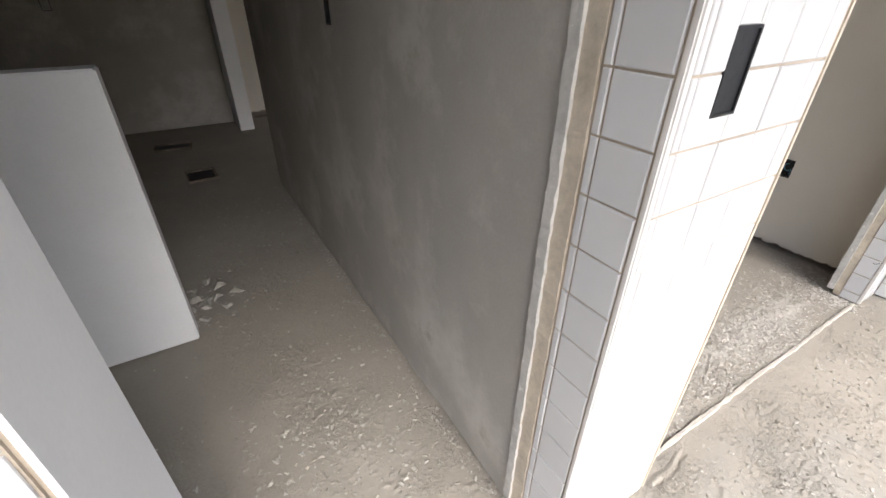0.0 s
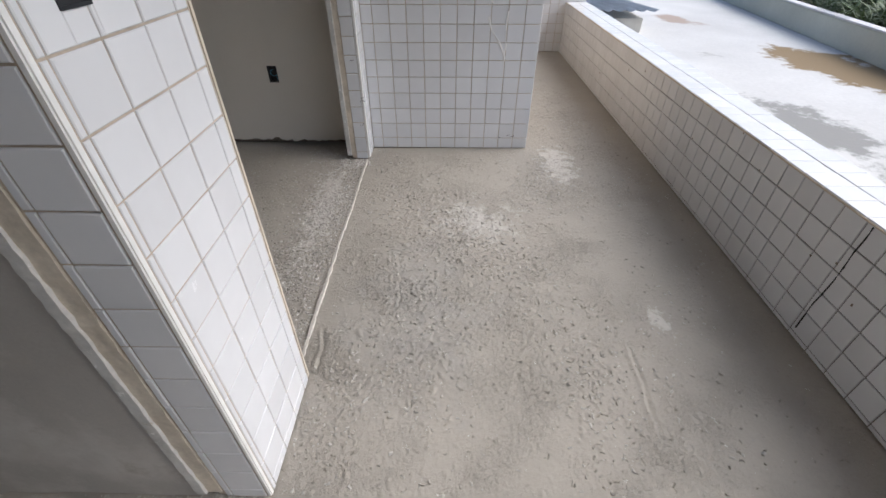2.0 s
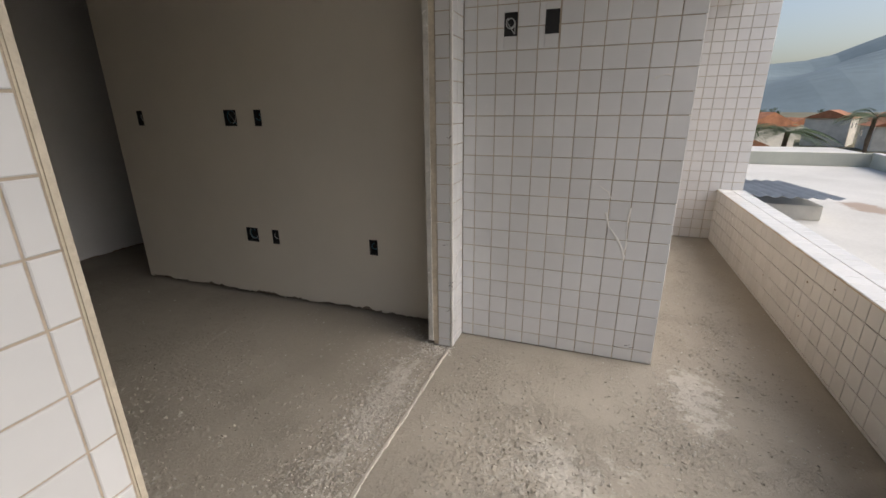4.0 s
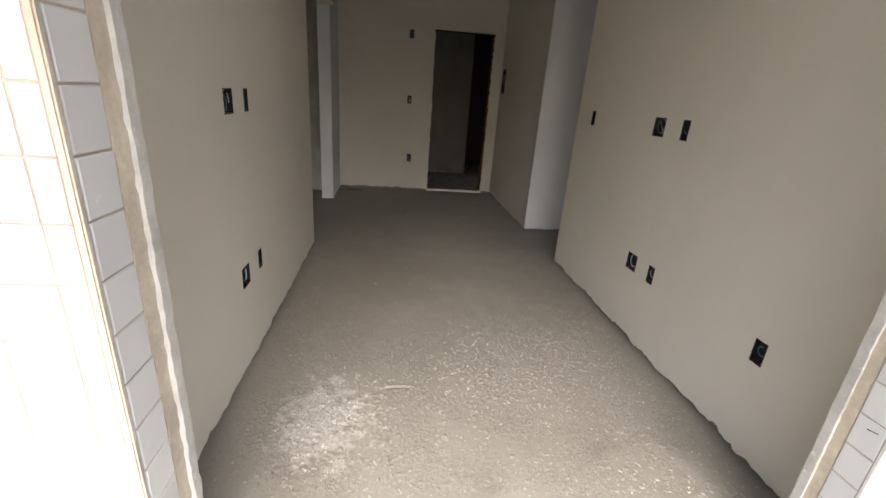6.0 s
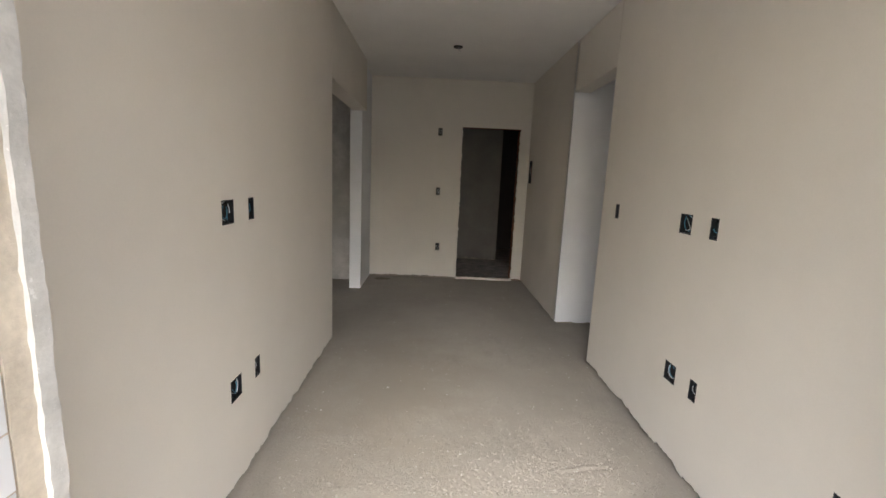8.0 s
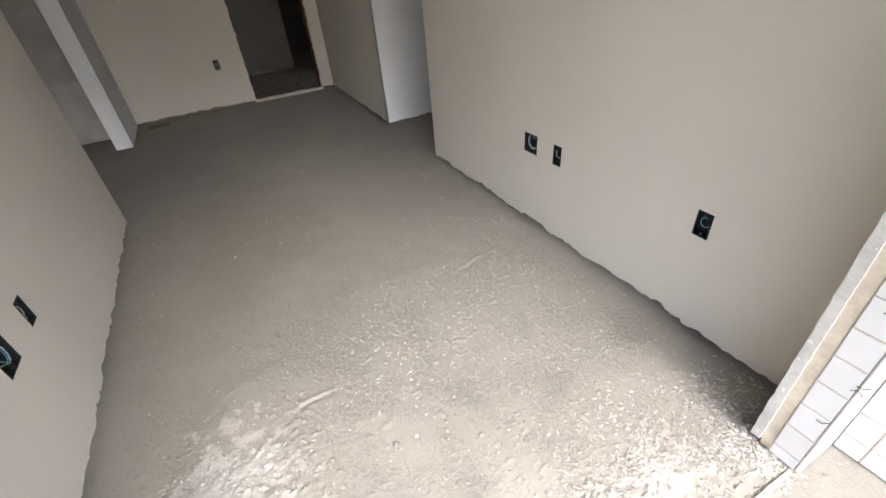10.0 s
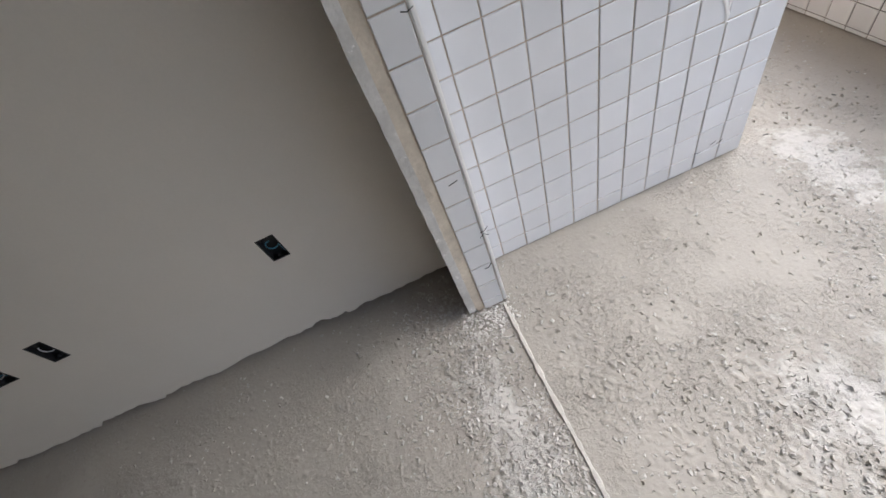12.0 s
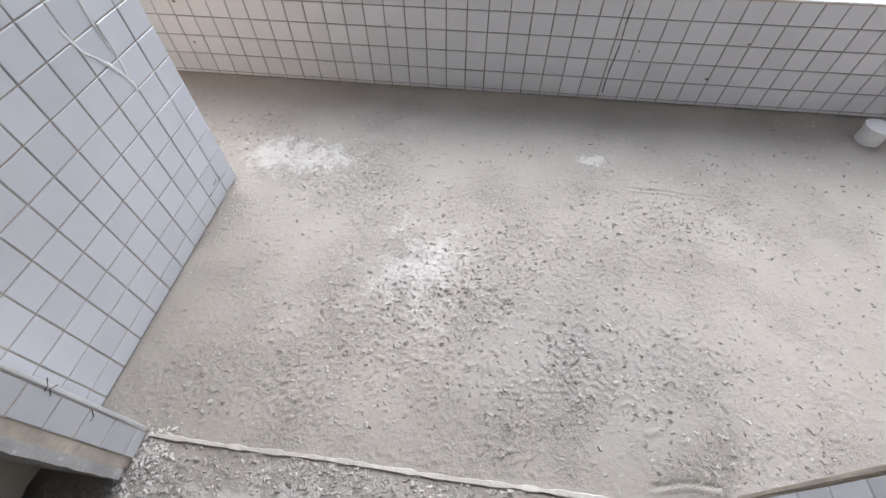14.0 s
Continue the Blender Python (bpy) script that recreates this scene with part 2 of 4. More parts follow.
def electric_box(place, out, w, h, wire, label, seed=0, d=0.03):
    """An empty flush-mounted switch box with its rim, back and curled wires. It stands in the wall at place and faces out."""
    rnd = random.Random(seed)
    root = tagged(new("electrical_box"), label, "electrical box", "wall boxes without cover plates")
    root.matrix_world = Matrix.Translation(place) @ Vector((*out, 0)).to_track_quat("Y", "Z").to_matrix().to_4x4()
    bm = bmesh.new()
    back = min(0.004, d * 0.3)
    block(bm, (-w / 2, -d, -h / 2), (w / 2, -d + back, h / 2))
    part("back", bm, M_HOLE, root)
    bm = bmesh.new()
    t = 0.004
    for lo, hi in (((-w / 2, -d + back, -h / 2), (-w / 2 + t, 0.001, h / 2)), ((w / 2 - t, -d + back, -h / 2), (w / 2, 0.001, h / 2)),
                   ((-w / 2 + t, -d + back, -h / 2), (w / 2 - t, 0.001, -h / 2 + t)), ((-w / 2 + t, -d + back, h / 2 - t), (w / 2 - t, 0.001, h / 2))):
        block(bm, lo, hi)
    part("rim", bm, M_HOLE, root)
    for s in (-1, 1):
        bm = bmesh.new()
        block(bm, (-0.006, -0.010, s * (h / 2 - 0.012) - 0.006), (0.006, -0.002, s * (h / 2 - 0.012) + 0.006), 0.001)
        part("screw_lug", bm, M_HOLE, root)
    for m in wire:
        bm = bmesh.new()
        ph, r = rnd.uniform(0, 6.3), min(w, h) * rnd.uniform(0.26, 0.36)
        deep = min(0.02, d * 0.6)
        pts = [(-w * 0.3, -deep, -h * 0.42)]
        pts += [(r * math.cos(ph + k * 0.55), -deep + 0.0012 * k, h * 0.05 + 1.15 * r * math.sin(ph + k * 0.55)) for k in range(9)]
        part("wire", tube(bm, pts, 0.0022, 6), m, root, smooth=True)
    return root


TILES = {}


def tile_mesh(w, h, mat):
    """A glazed tile: a 6 mm slab with eased front edges, lying in its x-z plane and facing +y."""
    key = (round(w, 3), round(h, 3), mat.name)
    if key not in TILES:
        e, d = 0.0018, 0.005
        vs = [(x * w / 2, 0, z * h / 2) for x, z in ((-1, -1), (1, -1), (1, 1), (-1, 1))]
        vs += [(x * w / 2, d - e, z * h / 2) for x, z in ((-1, -1), (1, -1), (1, 1), (-1, 1))]
        vs += [(x * (w / 2 - e), d, z * (h / 2 - e)) for x, z in ((-1, -1), (1, -1), (1, 1), (-1, 1))]
        fs = [(8, 11, 10, 9)]
        for k in range(4):
            j = (k + 1) % 4
            fs += [(k, k + 4, j + 4, j), (k + 4, k + 8, j + 8, j + 4)]
        TILES[key] = from_arrays("tile", vs, fs, mat)
    return TILES[key]


def tiling(parent, origin, along, up, out, cols, rows, seed=0, skip=(), joint=0.004):
    """Tiles on a face: cols and rows are lists of joint positions along and up. skip: (u0, u1, v0, v1) openings."""
    rnd = random.Random(seed)
    o, a, u, n = (Vector(v) for v in (origin, along, up, out))
    rot = Matrix((a, n, u)).transposed()
    if rot.determinant() < 0:
        rot = Matrix((-a, n, u)).transposed()
    for c0, c1 in zip(cols, cols[1:]):
        for r0, r1 in zip(rows, rows[1:]):
            tilt = Euler((rnd.gauss(0, 0.004), rnd.gauss(0, 0.002), rnd.gauss(0, 0.004))).to_matrix()
            lift = rnd.uniform(-0.0006, 0.0006)
            g = joint / 2
            pieces = [(c0 + g, c1 - g, r0 + g, r1 - g)]
            for a0, a1, b0, b1 in skip:
                cut = []
                for p in pieces:
                    if p[1] <= a0 or p[0] >= a1 or p[3] <= b0 or p[2] >= b1:
                        cut.append(p)
                        continue
                    cut += [(p[0], min(p[1], a0), p[2], p[3]), (max(p[0], a1), p[1], p[2], p[3]),
                            (max(p[0], a0), min(p[1], a1), p[2], min(p[3], b0)), (max(p[0], a0), min(p[1], a1), max(p[2], b1), p[3])]
                pieces = [p for p in cut if p[1] - p[0] > 0.006 and p[3] - p[2] > 0.006]
            for p in pieces:
                ob = new("tile", tile_mesh(p[1] - p[0], p[3] - p[2], M_TILE))
                mid = o + a * ((p[0] + p[1]) / 2) + u * ((p[2] + p[3]) / 2) + n * lift
                ob.matrix_world = Matrix.Translation(mid) @ (rot @ tilt).to_4x4()
                ob.parent = parent


def steps(start, stop, size):
    out = [start]
    while out[-1] + size < stop - 0.02:
        out.append(out[-1] + size)
    return out + [stop]


TS = 0.0978
Z = (0, 0, 1)
CEIL = 2.73
HEAD = 2.45
DIV_E, EAST, NORTH = 0.167, 2.285, 5.475
PAR_Y, PAR_H = -1.778, 0.508

# ---- floor ----
# stretches of crusted spatter: (x, y, half length, half width, turn in degrees, strength)
CRUST = [(0.60, 0.82, 0.38, 0.30, 30, 1.0), (1.35, 0.22, 0.95, 0.17, 2, 0.9), (1.25, -0.55, 0.62, 0.26, 35, 1.0), (0.75, -0.30, 0.50, 0.24, 10, 0.9),
         (1.75, -1.05, 0.40, 0.20, -20, 0.7), (0.35, -0.98, 0.36, 0.15, 5, 0.9), (0.30, -0.10, 0.45, 0.12, 0, 0.7), (1.45, 1.15, 0.65, 0.50, 20, 0.55),
         (-0.25, -0.25, 0.50, 0.40, 0, 0.4), (-0.35, 0.60, 0.25, 0.60, 0, 0.35), (2.6, -1.35, 0.7, 0.22, 0, 0.5), (1.6, -0.15, 0.55, 0.13, 5, 0.6)]
# scored lines left by the screed: (x0, y0, x1, y1)
SCORES = [(1.60, 1.39, 2.02, 1.475), (0.82, 1.045, 0.98, 1.048), (0.15, -1.125, 0.56, -1.15), (0.40, -0.02, 0.62, 0.0)]


def crust(x, y):
    """How thickly the spatter lies at a place, from 0 to 1."""
    c = 0.12
    for cx, cy, a, b, turn, k in CRUST:
        u, v = x - cx, y - cy
        if abs(u) > 2 * a + 0.2 or abs(v) > 2 * a + 0.2:
            continue
        co, si = math.cos(radians(turn)), math.sin(radians(turn))
        c = max(c, k * math.exp(-(((u * co + v * si) / a) ** 2 + ((v * co - u * si) / b) ** 2)))
    return c


def score(x, y):
    """Depth of the scored lines: a groove with a raised lip."""
    h = 0.0
    for x0, y0, x1, y1 in SCORES:
        dx, dy = x1 - x0, y1 - y0
        n2 = dx * dx + dy * dy
        t = ((x - x0) * dx + (y - y0) * dy) / n2
        if -0.1 < t < 1.1:
            d = ((y - y0) * dx - (x - x0) * dy) / math.sqrt(n2) + 0.012 * noise.noise(Vector((x * 9, y * 9, 4)))
            if abs(d) < 0.05:
                fade = min(1.0, max(0.0, 6 * t), max(0.0, 6 * (1 - t)))
                h += fade * (0.004 * math.exp(-((d - 0.010) / 0.007) ** 2) - 0.005 * math.exp(-((d + 0.002) / 0.007) ** 2))
    return h


def floor_height(x, y):
    p = Vector((x, y, 0))
    warp = Vector((noise.noise(p * 9 + Vector((4, 0, 0))), noise.noise(p * 9 + Vector((0, 8, 0))), 0)) * 0.03
    h = 0.003 * noise.noise(p * 2.1) + 0.0012 * noise.noise(p * 12)
    c = crust(x, y) * (0.75 + 0.9 * noise.noise(p * 5.5 + Vector((7, 2, 0))))
    if c > 0.03:
        flake = noise.noise((p + warp) * 46) + 0.75 * noise.noise((p + warp) * 95 + Vector((1, 5, 0)))
        level = flake - 0.72 + 0.78 * min(1.0, c)
        h += 0.0036 * min(1.0, max(0.0, level * 9.0)) * (0.7 + 0.5 * flake) + 0.0025 * c * noise.noise(p * 85)
    return h + score(x, y)


def spaced(a, b, cell):
    n = max(1, round((b - a) / cell))
    return [a + (b - a) * i / n for i in range(n)]


def grid_floor(name):
    """One sheet, finely divided where the spatter lies."""
    xs = spaced(-2.7, -0.72, 0.03) + spaced(-0.72, 0.1, 0.009) + spaced(0.1, 2.3, 0.0056) + spaced(2.3, 5.0, 0.02) + [5.0]
    ys = spaced(-1.8, -1.3, 0.009) + spaced(-1.3, 1.3, 0.0056) + spaced(1.3, 2.2, 0.011) + spaced(2.2, 5.6, 0.025) + [5.6]
    nx, ny = len(xs) - 1, len(ys) - 1
    vs = [(x, y, floor_height(x, y) - 0.004) for y in ys for x in xs]
    fs = [(j * (nx + 1) + i, j * (nx + 1) + i + 1, (j + 1) * (nx + 1) + i + 1, (j + 1) * (nx + 1) + i) for j in range(ny) for i in range(nx)]
    me = from_arrays(name, vs, fs, M_FLOOR)
    me.polygons.foreach_set("use_smooth", [True] * len(me.polygons))
    return me


tagged(new("floor", grid_floor("floor")), "rough dusty grey concrete subfloor with plaster spatter", "floor", kind="structure")
solid("floor_slab", (-3.2, -2.0, -0.3), (5.3, 8.6, -0.02), M_FLOOR, "bare concrete slab under the rough screed", "floor")

# ---- ceilings ----
solid("ceiling", (-2.8, 0.0, CEIL), (5.2, 8.6, CEIL + 0.2), M_CEIL, "plain pale ceiling slab", "ceiling")
solid("ceiling_balcony", (-3.2, -1.88, 2.53), (5.3, 0.0, 2.9), M_CEIL, "white painted balcony soffit", "ceiling")
solid("beam_balcony", (-3.2, -1.88, 2.33), (4.93, -1.74, 2.53), M_CEIL, "white painted edge beam above the parapet", "beam")

# ---- wall between the two rooms ----
solid("wall_divider", (0.037, 0.178, 0), (DIV_E - 0.037, 3.015, CEIL), M_RAW, "rough masonry core of the dividing wall")
LOW = 0.467
MID = 1.248
hole_w = [(1.263, MID, 0.10, 0.10), (1.485, MID, 0.055, 0.10), (1.278, LOW, 0.10, 0.10), (1.503, LOW, 0.055, 0.10)]
skin("wall_living_west", (DIV_E, 0.178), (0, 1), (1, 0), 2.865, 0, CEIL, M_BEIGE, "smooth beige plastered wall with broken lower edge",
     holes=[(u - 0.178, z, w, h) for u, z, w, h in hole_w], seed=3)
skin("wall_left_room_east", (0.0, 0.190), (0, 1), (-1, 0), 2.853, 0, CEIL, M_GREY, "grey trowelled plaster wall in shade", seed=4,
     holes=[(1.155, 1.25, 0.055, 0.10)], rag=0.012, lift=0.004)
solid("wall_divider_end", (0.002, 3.005, 0.01), (DIV_E - 0.002, 3.046, CEIL), M_BEIGE, "plastered wall end at an opening")
solid("wall_west_lintel", (0.0, 3.046, 2.165), (DIV_E, 4.735, CEIL), M_BEIGE, "plastered lintel over a wide opening")
solid("wall_west_pier", (-0.025, 4.735, 0.005), (0.115, NORTH, CEIL), M_WHITE, "pale plastered pier beside the opening")


def stub(name, x0, x1, y0, y1, label):
    """A tiled wall end: masonry core, grout bed, tan mortar band and white corner bead."""
    core = solid(name, (x0 + 0.0035, y0 + 0.0035, 0), (x1 - 0.0035, y1 - 0.03, CEIL), M_GROUT, label)
    return core


ROWS = [0.0] + [0.041 + k * TS for k in range(26)]
# west stub: face to the balcony, return to the left room, return to the living room
SX = 0.388
st = stub("wall_stub_west", 0.0, SX, 0.0, 0.178, "tiled wall end facing the balcony with white corner trim")
tiling(st, (0.0, 0.005, 0.0), (1, 0, 0), Z, (0, -1, 0), [0.016, 0.032, 0.132, 0.232, 0.332, SX - 0.014], ROWS, 1, skip=[(0.083, 0.141, 1.157, 1.269)])
tiling(st, (0.005, 0.014, 0.0), (0, 1, 0), Z, (-1, 0, 0), [0, 0.094, 0.113], ROWS, 2)
tiling(st, (SX - 0.005, 0.014, 0.0), (0, 1, 0), Z, (1, 0, 0), [0, 0.09], ROWS, 3)


def ragged_strip(name, x0, x1, y0, y1, mat, parent, seed, amp=0.004, count=120):
    """A vertical mortar band with uneven faces."""
    rnd = random.Random(seed)
    bm = bmesh.new()
    rings = []
    for k in range(count):
        z = 0.026 + k * 0.022
        j = [rnd.uniform(-amp, amp) for _ in range(4)]
        rings.append([bm.verts.new(p) for p in ((x0 + j[0], y0 + j[1] * 0.5, z), (x1 + j[2], y0 + j[1] * 0.5, z), (x1 + j[2], y1 + j[3], z), (x0 + j[0], y1 + j[3], z))])
    for a, b in zip(rings, rings[1:]):
        for k in range(4):
            bm.faces.new((a[k], a[(k + 1) % 4], b[(k + 1) % 4], b[k]))
    bm.faces.new(rings[0]), bm.faces.new(rings[-1])
    return part(name, bm, mat, parent)


ragged_strip("mortar_band", -0.001, 0.03, 0.130, 0.170, M_BAND, st, 5, 0.002)
ragged_strip("corner_bead", -0.008, 0.02, 0.168, 0.192, M_BEAD, st, 6, 0.0018)
ragged_strip("mortar_band", SX - 0.03, SX - 0.001, 0.106, 0.150, M_BAND, st, 7, 0.002)
ragged_strip("corner_bead", 0.17, SX + 0.008, 0.149, 0.180, M_BEAD, st, 8, 0.0018)
bm = block(bmesh.new(), (-0.001, -0.001, 0.004), (0.014, 0.012, CEIL - 0.2), 0.003)
part("corner_trim", bm, M_TRIM, st, "white rounded corner trim")
bm = block(bmesh.new(), (SX - 0.013, -0.001, 0.004), (SX + 0.001, 0.012, CEIL - 0.2), 0.003)
part("corner_trim", bm, M_BAND, st)

# east stub
JX = 2.06
se = stub("wall_stub_east", JX, EAST, 0.034, 0.178, "tiled wall end beside the living room opening")
ROWS_S = [0.0] + [0.047 + k * TS for k in range(25)]
ROWS_T = [0.0] + [0.0715 + k * 0.0987 for k in range(25)]
tiling(se, (JX + 0.005, 0.046, 0.0), (0, 1, 0), Z, (-1, 0, 0), [0, 0.074], ROWS_S, 11)
tiling(se, (JX + 0.014, 0.039, 0.0), (1, 0, 0), Z, (0, -1, 0), [0, 0.062, 0.162], ROWS_S, 12)
ragged_strip("mortar_band", JX + 0.001, JX + 0.03, 0.122, 0.152, M_BAND, se, 15, 0.002)
ragged_strip("corner_bead", JX - 0.006, EAST, 0.150, 0.176, M_BEAD, se, 16, 0.0016)
bm = block(bmesh.new(), (JX - 0.001, 0.033, 0.004), (JX + 0.013, 0.046, CEIL - 0.2), 0.003)
part("corner_trim", bm, M_TRIM, se, "white rounded corner trim")

# headers over the openings
solid("lintel_living", (SX, 0.0, HEAD), (JX, 0.178, CEIL), M_WHITE, "plastered lintel over the balcony opening")
# unseen; its height is set low to keep light out of the side room
solid("lintel_left", (-0.696, 0.0, 2.12), (0.0, 0.2, CEIL), M_WHITE, "unseen plastered lintel set low to dim the side room")

# ---- tiled block east of the opening ----
TX = 2.238
TY = -1.005
tb = solid("wall_tiled_block", (TX + 0.0035, TY + 0.006, 0), (4.93, 0.034, 2.53), M_GROUT, "balcony wall clad in white square tiles")
cols = [0.0, 0.067] + [0.067 + (k + 1) * 0.0975 for k in range(10)]
tiling(tb, (TX + 0.005, 0.034, 0.0), (0, -1, 0), Z, (-1, 0, 0), cols, ROWS_T, 21,
       skip=[(0.199, 0.261, 1.614, 1.714), (0.389, 0.451, 1.614, 1.714), (0.839, 0.901, 1.785, 1.885)])
bm = block(bmesh.new(), (TX + 0.001, TY - 0.001, 0.004), (TX + 0.014, TY + 0.008, 2.52), 0.003)
part("corner_trim", bm, M_TRIM, tb)

def smear(parent, pts, w, seed):
    """A run of dried white mortar on the tiles, a low irregular ridge."""
    rnd = random.Random(seed)
    bm = bmesh.new()
    tube(bm, [(TX - 0.0005, y + rnd.uniform(-0.004, 0.004), z) for y, z in pts], [w * rnd.uniform(0.4, 1.2) for _ in pts], 7)
    for v in bm.verts:
        v.co.x = TX - 0.0005 + (v.co.x - TX + 0.0005) * 0.35
    part("mortar_smear", bm, M_TRIM, parent, "white dried mortar smear")


smear(tb, [(-0.70, 0.80), (-0.725, 0.73), (-0.75, 0.70), (-0.77, 0.665), (-0.795, 0.62), (-0.808, 0.585), (-0.81, 0.56)], 0.007, 1)
smear(tb, [(-0.815, 0.83), (-0.81, 0.77), (-0.805, 0.70), (-0.81, 0.65), (-0.807, 0.60)], 0.006, 2)
smear(tb, [(-0.90, 1.42), (-0.88, 1.425), (-0.86, 1.42), (-0.84, 1.41)], 0.006, 3)
smear(tb, [(-0.66, 0.93), (-0.70, 0.90), (-0.72, 0.87)], 0.005, 4)
rk = random.Random(8)
for k in range(9):
    y, z = (rk.uniform(0.05, 0.11), rk.uniform(0.1, 1.2)) if k < 6 else (rk.uniform(-0.9, -0.8), rk.uniform(0.02, 0.12))
    x = JX - 0.0005 if k < 6 else TX - 0.0005
    bm = bmesh.new()
    tube(bm, [(x, y, z), (x, y - 0.012, z + rk.uniform(-0.006, 0.012)), (x, y - 0.025, z + rk.uniform(-0.004, 0.016))], 0.0012, 5)
    part("scratch", bm, M_HOLE, se if k < 6 else tb, "dark scratch")

# far end wall of the balcony
ew = solid("wall_balcony_end", (4.936, -2.0, 0), (5.2, TY, 2.53), M_GROUT, "white tiled end wall of the balcony")
tiling(ew, (4.935, -1.02, 0.0), (0, -1, 0), Z, (-1, 0, 0), steps(0, 0.98, TS), [k * TS for k in range(25)], 31)

# parapet
pp = solid("parapet", (-3.0, -2.0, 0), (4.93, PAR_Y - 0.006, PAR_H - 0.006), M_DARKGROUT, "low balcony parapet clad in white tiles")
PROWS = [0.0, 0.018, 0.116, 0.213, 0.311, 0.409, 0.506]
tiling(pp, (4.916, PAR_Y - 0.005, 0.0), (-1, 0, 0), Z, (0, 1, 0), steps(0, 5.9, TS), PROWS[1:], 41)
pb = solid("parapet_base", (-3.0, PAR_Y - 0.0055, 0), (4.93, PAR_Y - 0.0045, 0.018), M_DARKGROUT, "cut row of tiles at the foot of the parapet", "skirting", 0)
tiling(pb, (4.916, PAR_Y - 0.005, 0.0), (-1, 0, 0), Z, (0, 1, 0), steps(0, 5.9, TS), [0.0, 0.018], 43)
crk = bmesh.new()
rc = random.Random(4)
tube(crk, [(0.59 + rc.uniform(-0.006, 0.006), PAR_Y + 0.0005, z) for z in (0.50, 0.46, 0.40, 0.34, 0.28, 0.22, 0.16, 0.10, 0.04)], 0.0028, 5)
part("crack", crk, M_HOLE, pp, "dark crack through the tiles")
for k in range(14):
    x, z = rc.uniform(-0.4, 4.6), rc.uniform(0.05, 0.5)
    chip = bmesh.new()
    bmesh.ops.create_icosphere(chip, subdivisions=1, radius=1, matrix=Matrix.Translation((x, PAR_Y, z)) @ Matrix.Diagonal((rc.uniform(0.004, 0.012), 0.002, rc.uniform(0.003, 0.008), 1)))
    part("chip", chip, M_RAW, pp, "dark chip in the glaze")
cap = solid("parapet_cap", (-3.0, -2.005, PAR_H - 0.006), (4.93, PAR_Y + 0.001, PAR_H), M_GROUT, "white tiled parapet coping", "coping", 0.001)
tiling(cap, (4.93, PAR_Y - 0.002, PAR_H - 0.001), (-1, 0, 0), (0, -1, 0), Z, steps(0, 5.9, TS), [0, 0.116, 0.232], 42)

# ---- living room east side and corridor ----
solid("wall_east", (EAST + 0.037, 0.178, 0), (EAST + 0.15, 2.69, CEIL), M_RAW, "rough masonry core of the living room wall")
hole_e = [(0.633, LOW, 0.058, 0.10), (1.389, LOW, 0.055, 0.10), (1.589, LOW, 0.10, 0.10), (1.405, MID, 0.055, 0.10), (1.627, MID, 0.10, 0.10), (2.449, MID, 0.055, 0.10)]
skin("wall_living_east", (EAST, 0.17), (0, 1), (-1, 0), 2.552, 0, CEIL, M_BEIGE, "smooth beige plastered wall with broken lower edge",
     holes=[(u - 0.17, z, w, h) for u, z, w, h in hole_e], seed=9)
solid("wall_east_end", (EAST + 0.002, 2.69, 0.012), (EAST + 0.15, 2.724, CEIL), M_BEIGE, "plastered wall end at the corridor")
solid("wall_corridor_lintel", (EAST, 2.724, 2.27), (EAST + 0.15, 3.66, CEIL), M_BEIGE, "plastered lintel over the corridor")
skin("wall_corridor_north", (EAST, 3.66), (1, 0), (0, -1), 1.6, 0, CEIL, M_WHITE, "white plastered corridor wall", seed=12, rag=0.012)
solid("wall_corridor_core", (EAST + 0.037, 3.697, 0), (3.95, 3.85, CEIL), M_RAW, "masonry core of the corridor wall")
solid("wall_corridor_south", (EAST + 0.15, 2.60, 0), (3.95, 2.724, CEIL), M_WHITE, "plastered corridor wall")
solid("wall_corridor_far", (3.95, 2.60, 0), (4.1, 3.85, CEIL), M_WHITE, "plastered end of the corridor")
skin("wall_living_northeast", (EAST, 3.662), (0, 1), (-1, 0), NORTH - 3.662, 0, CEIL, M_BEIGE, "beige plastered wall beside the entrance",
     holes=[(5.31 - 3.662, 1.55, 0.17, 0.30)], seed=13, rag=0.012)
solid("wall_northeast_core", (EAST + 0.037, 3.85, 0), (EAST + 0.15, 5.60, CEIL), M_RAW, "masonry core beside the entrance")

# ---- north wall with the entrance ----
DX0, DX1, DH = 1.35, 2.155, 2.12
nw = skin("wall_living_north", (0.11, NORTH), (1, 0), (0, -1), EAST - 0.11, 0, CEIL, M_BEIGE, "beige plastered wall with an empty doorway",
     holes=[(1.052 - 0.11, 2.04, 0.055, 0.10), (1.05 - 0.11, 1.24, 0.055, 0.10), (1.073 - 0.11, 0.46, 0.055, 0.10),
            ((DX0 + DX1) / 2 - 0.11, DH / 2 - 0.05, DX1 - DX0, DH + 0.1)], seed=17, rag=0.014)
ragged_strip("broken_edge", DX0 - 0.004, DX0 + 0.006, NORTH - 0.001, NORTH + 0.034, M_BEIGE, nw, 61, 0.009, 95)
ragged_strip("broken_edge", DX1 - 0.008, DX1 + 0.004, NORTH - 0.001, NORTH + 0.034, M_BEIGE, nw, 62, 0.008, 95)
ragged_strip("brick_jamb", DX1 - 0.014, DX1 + 0.004, NORTH + 0.036, NORTH + 0.15, M_BROWN, nw, 63, 0.006, 95)
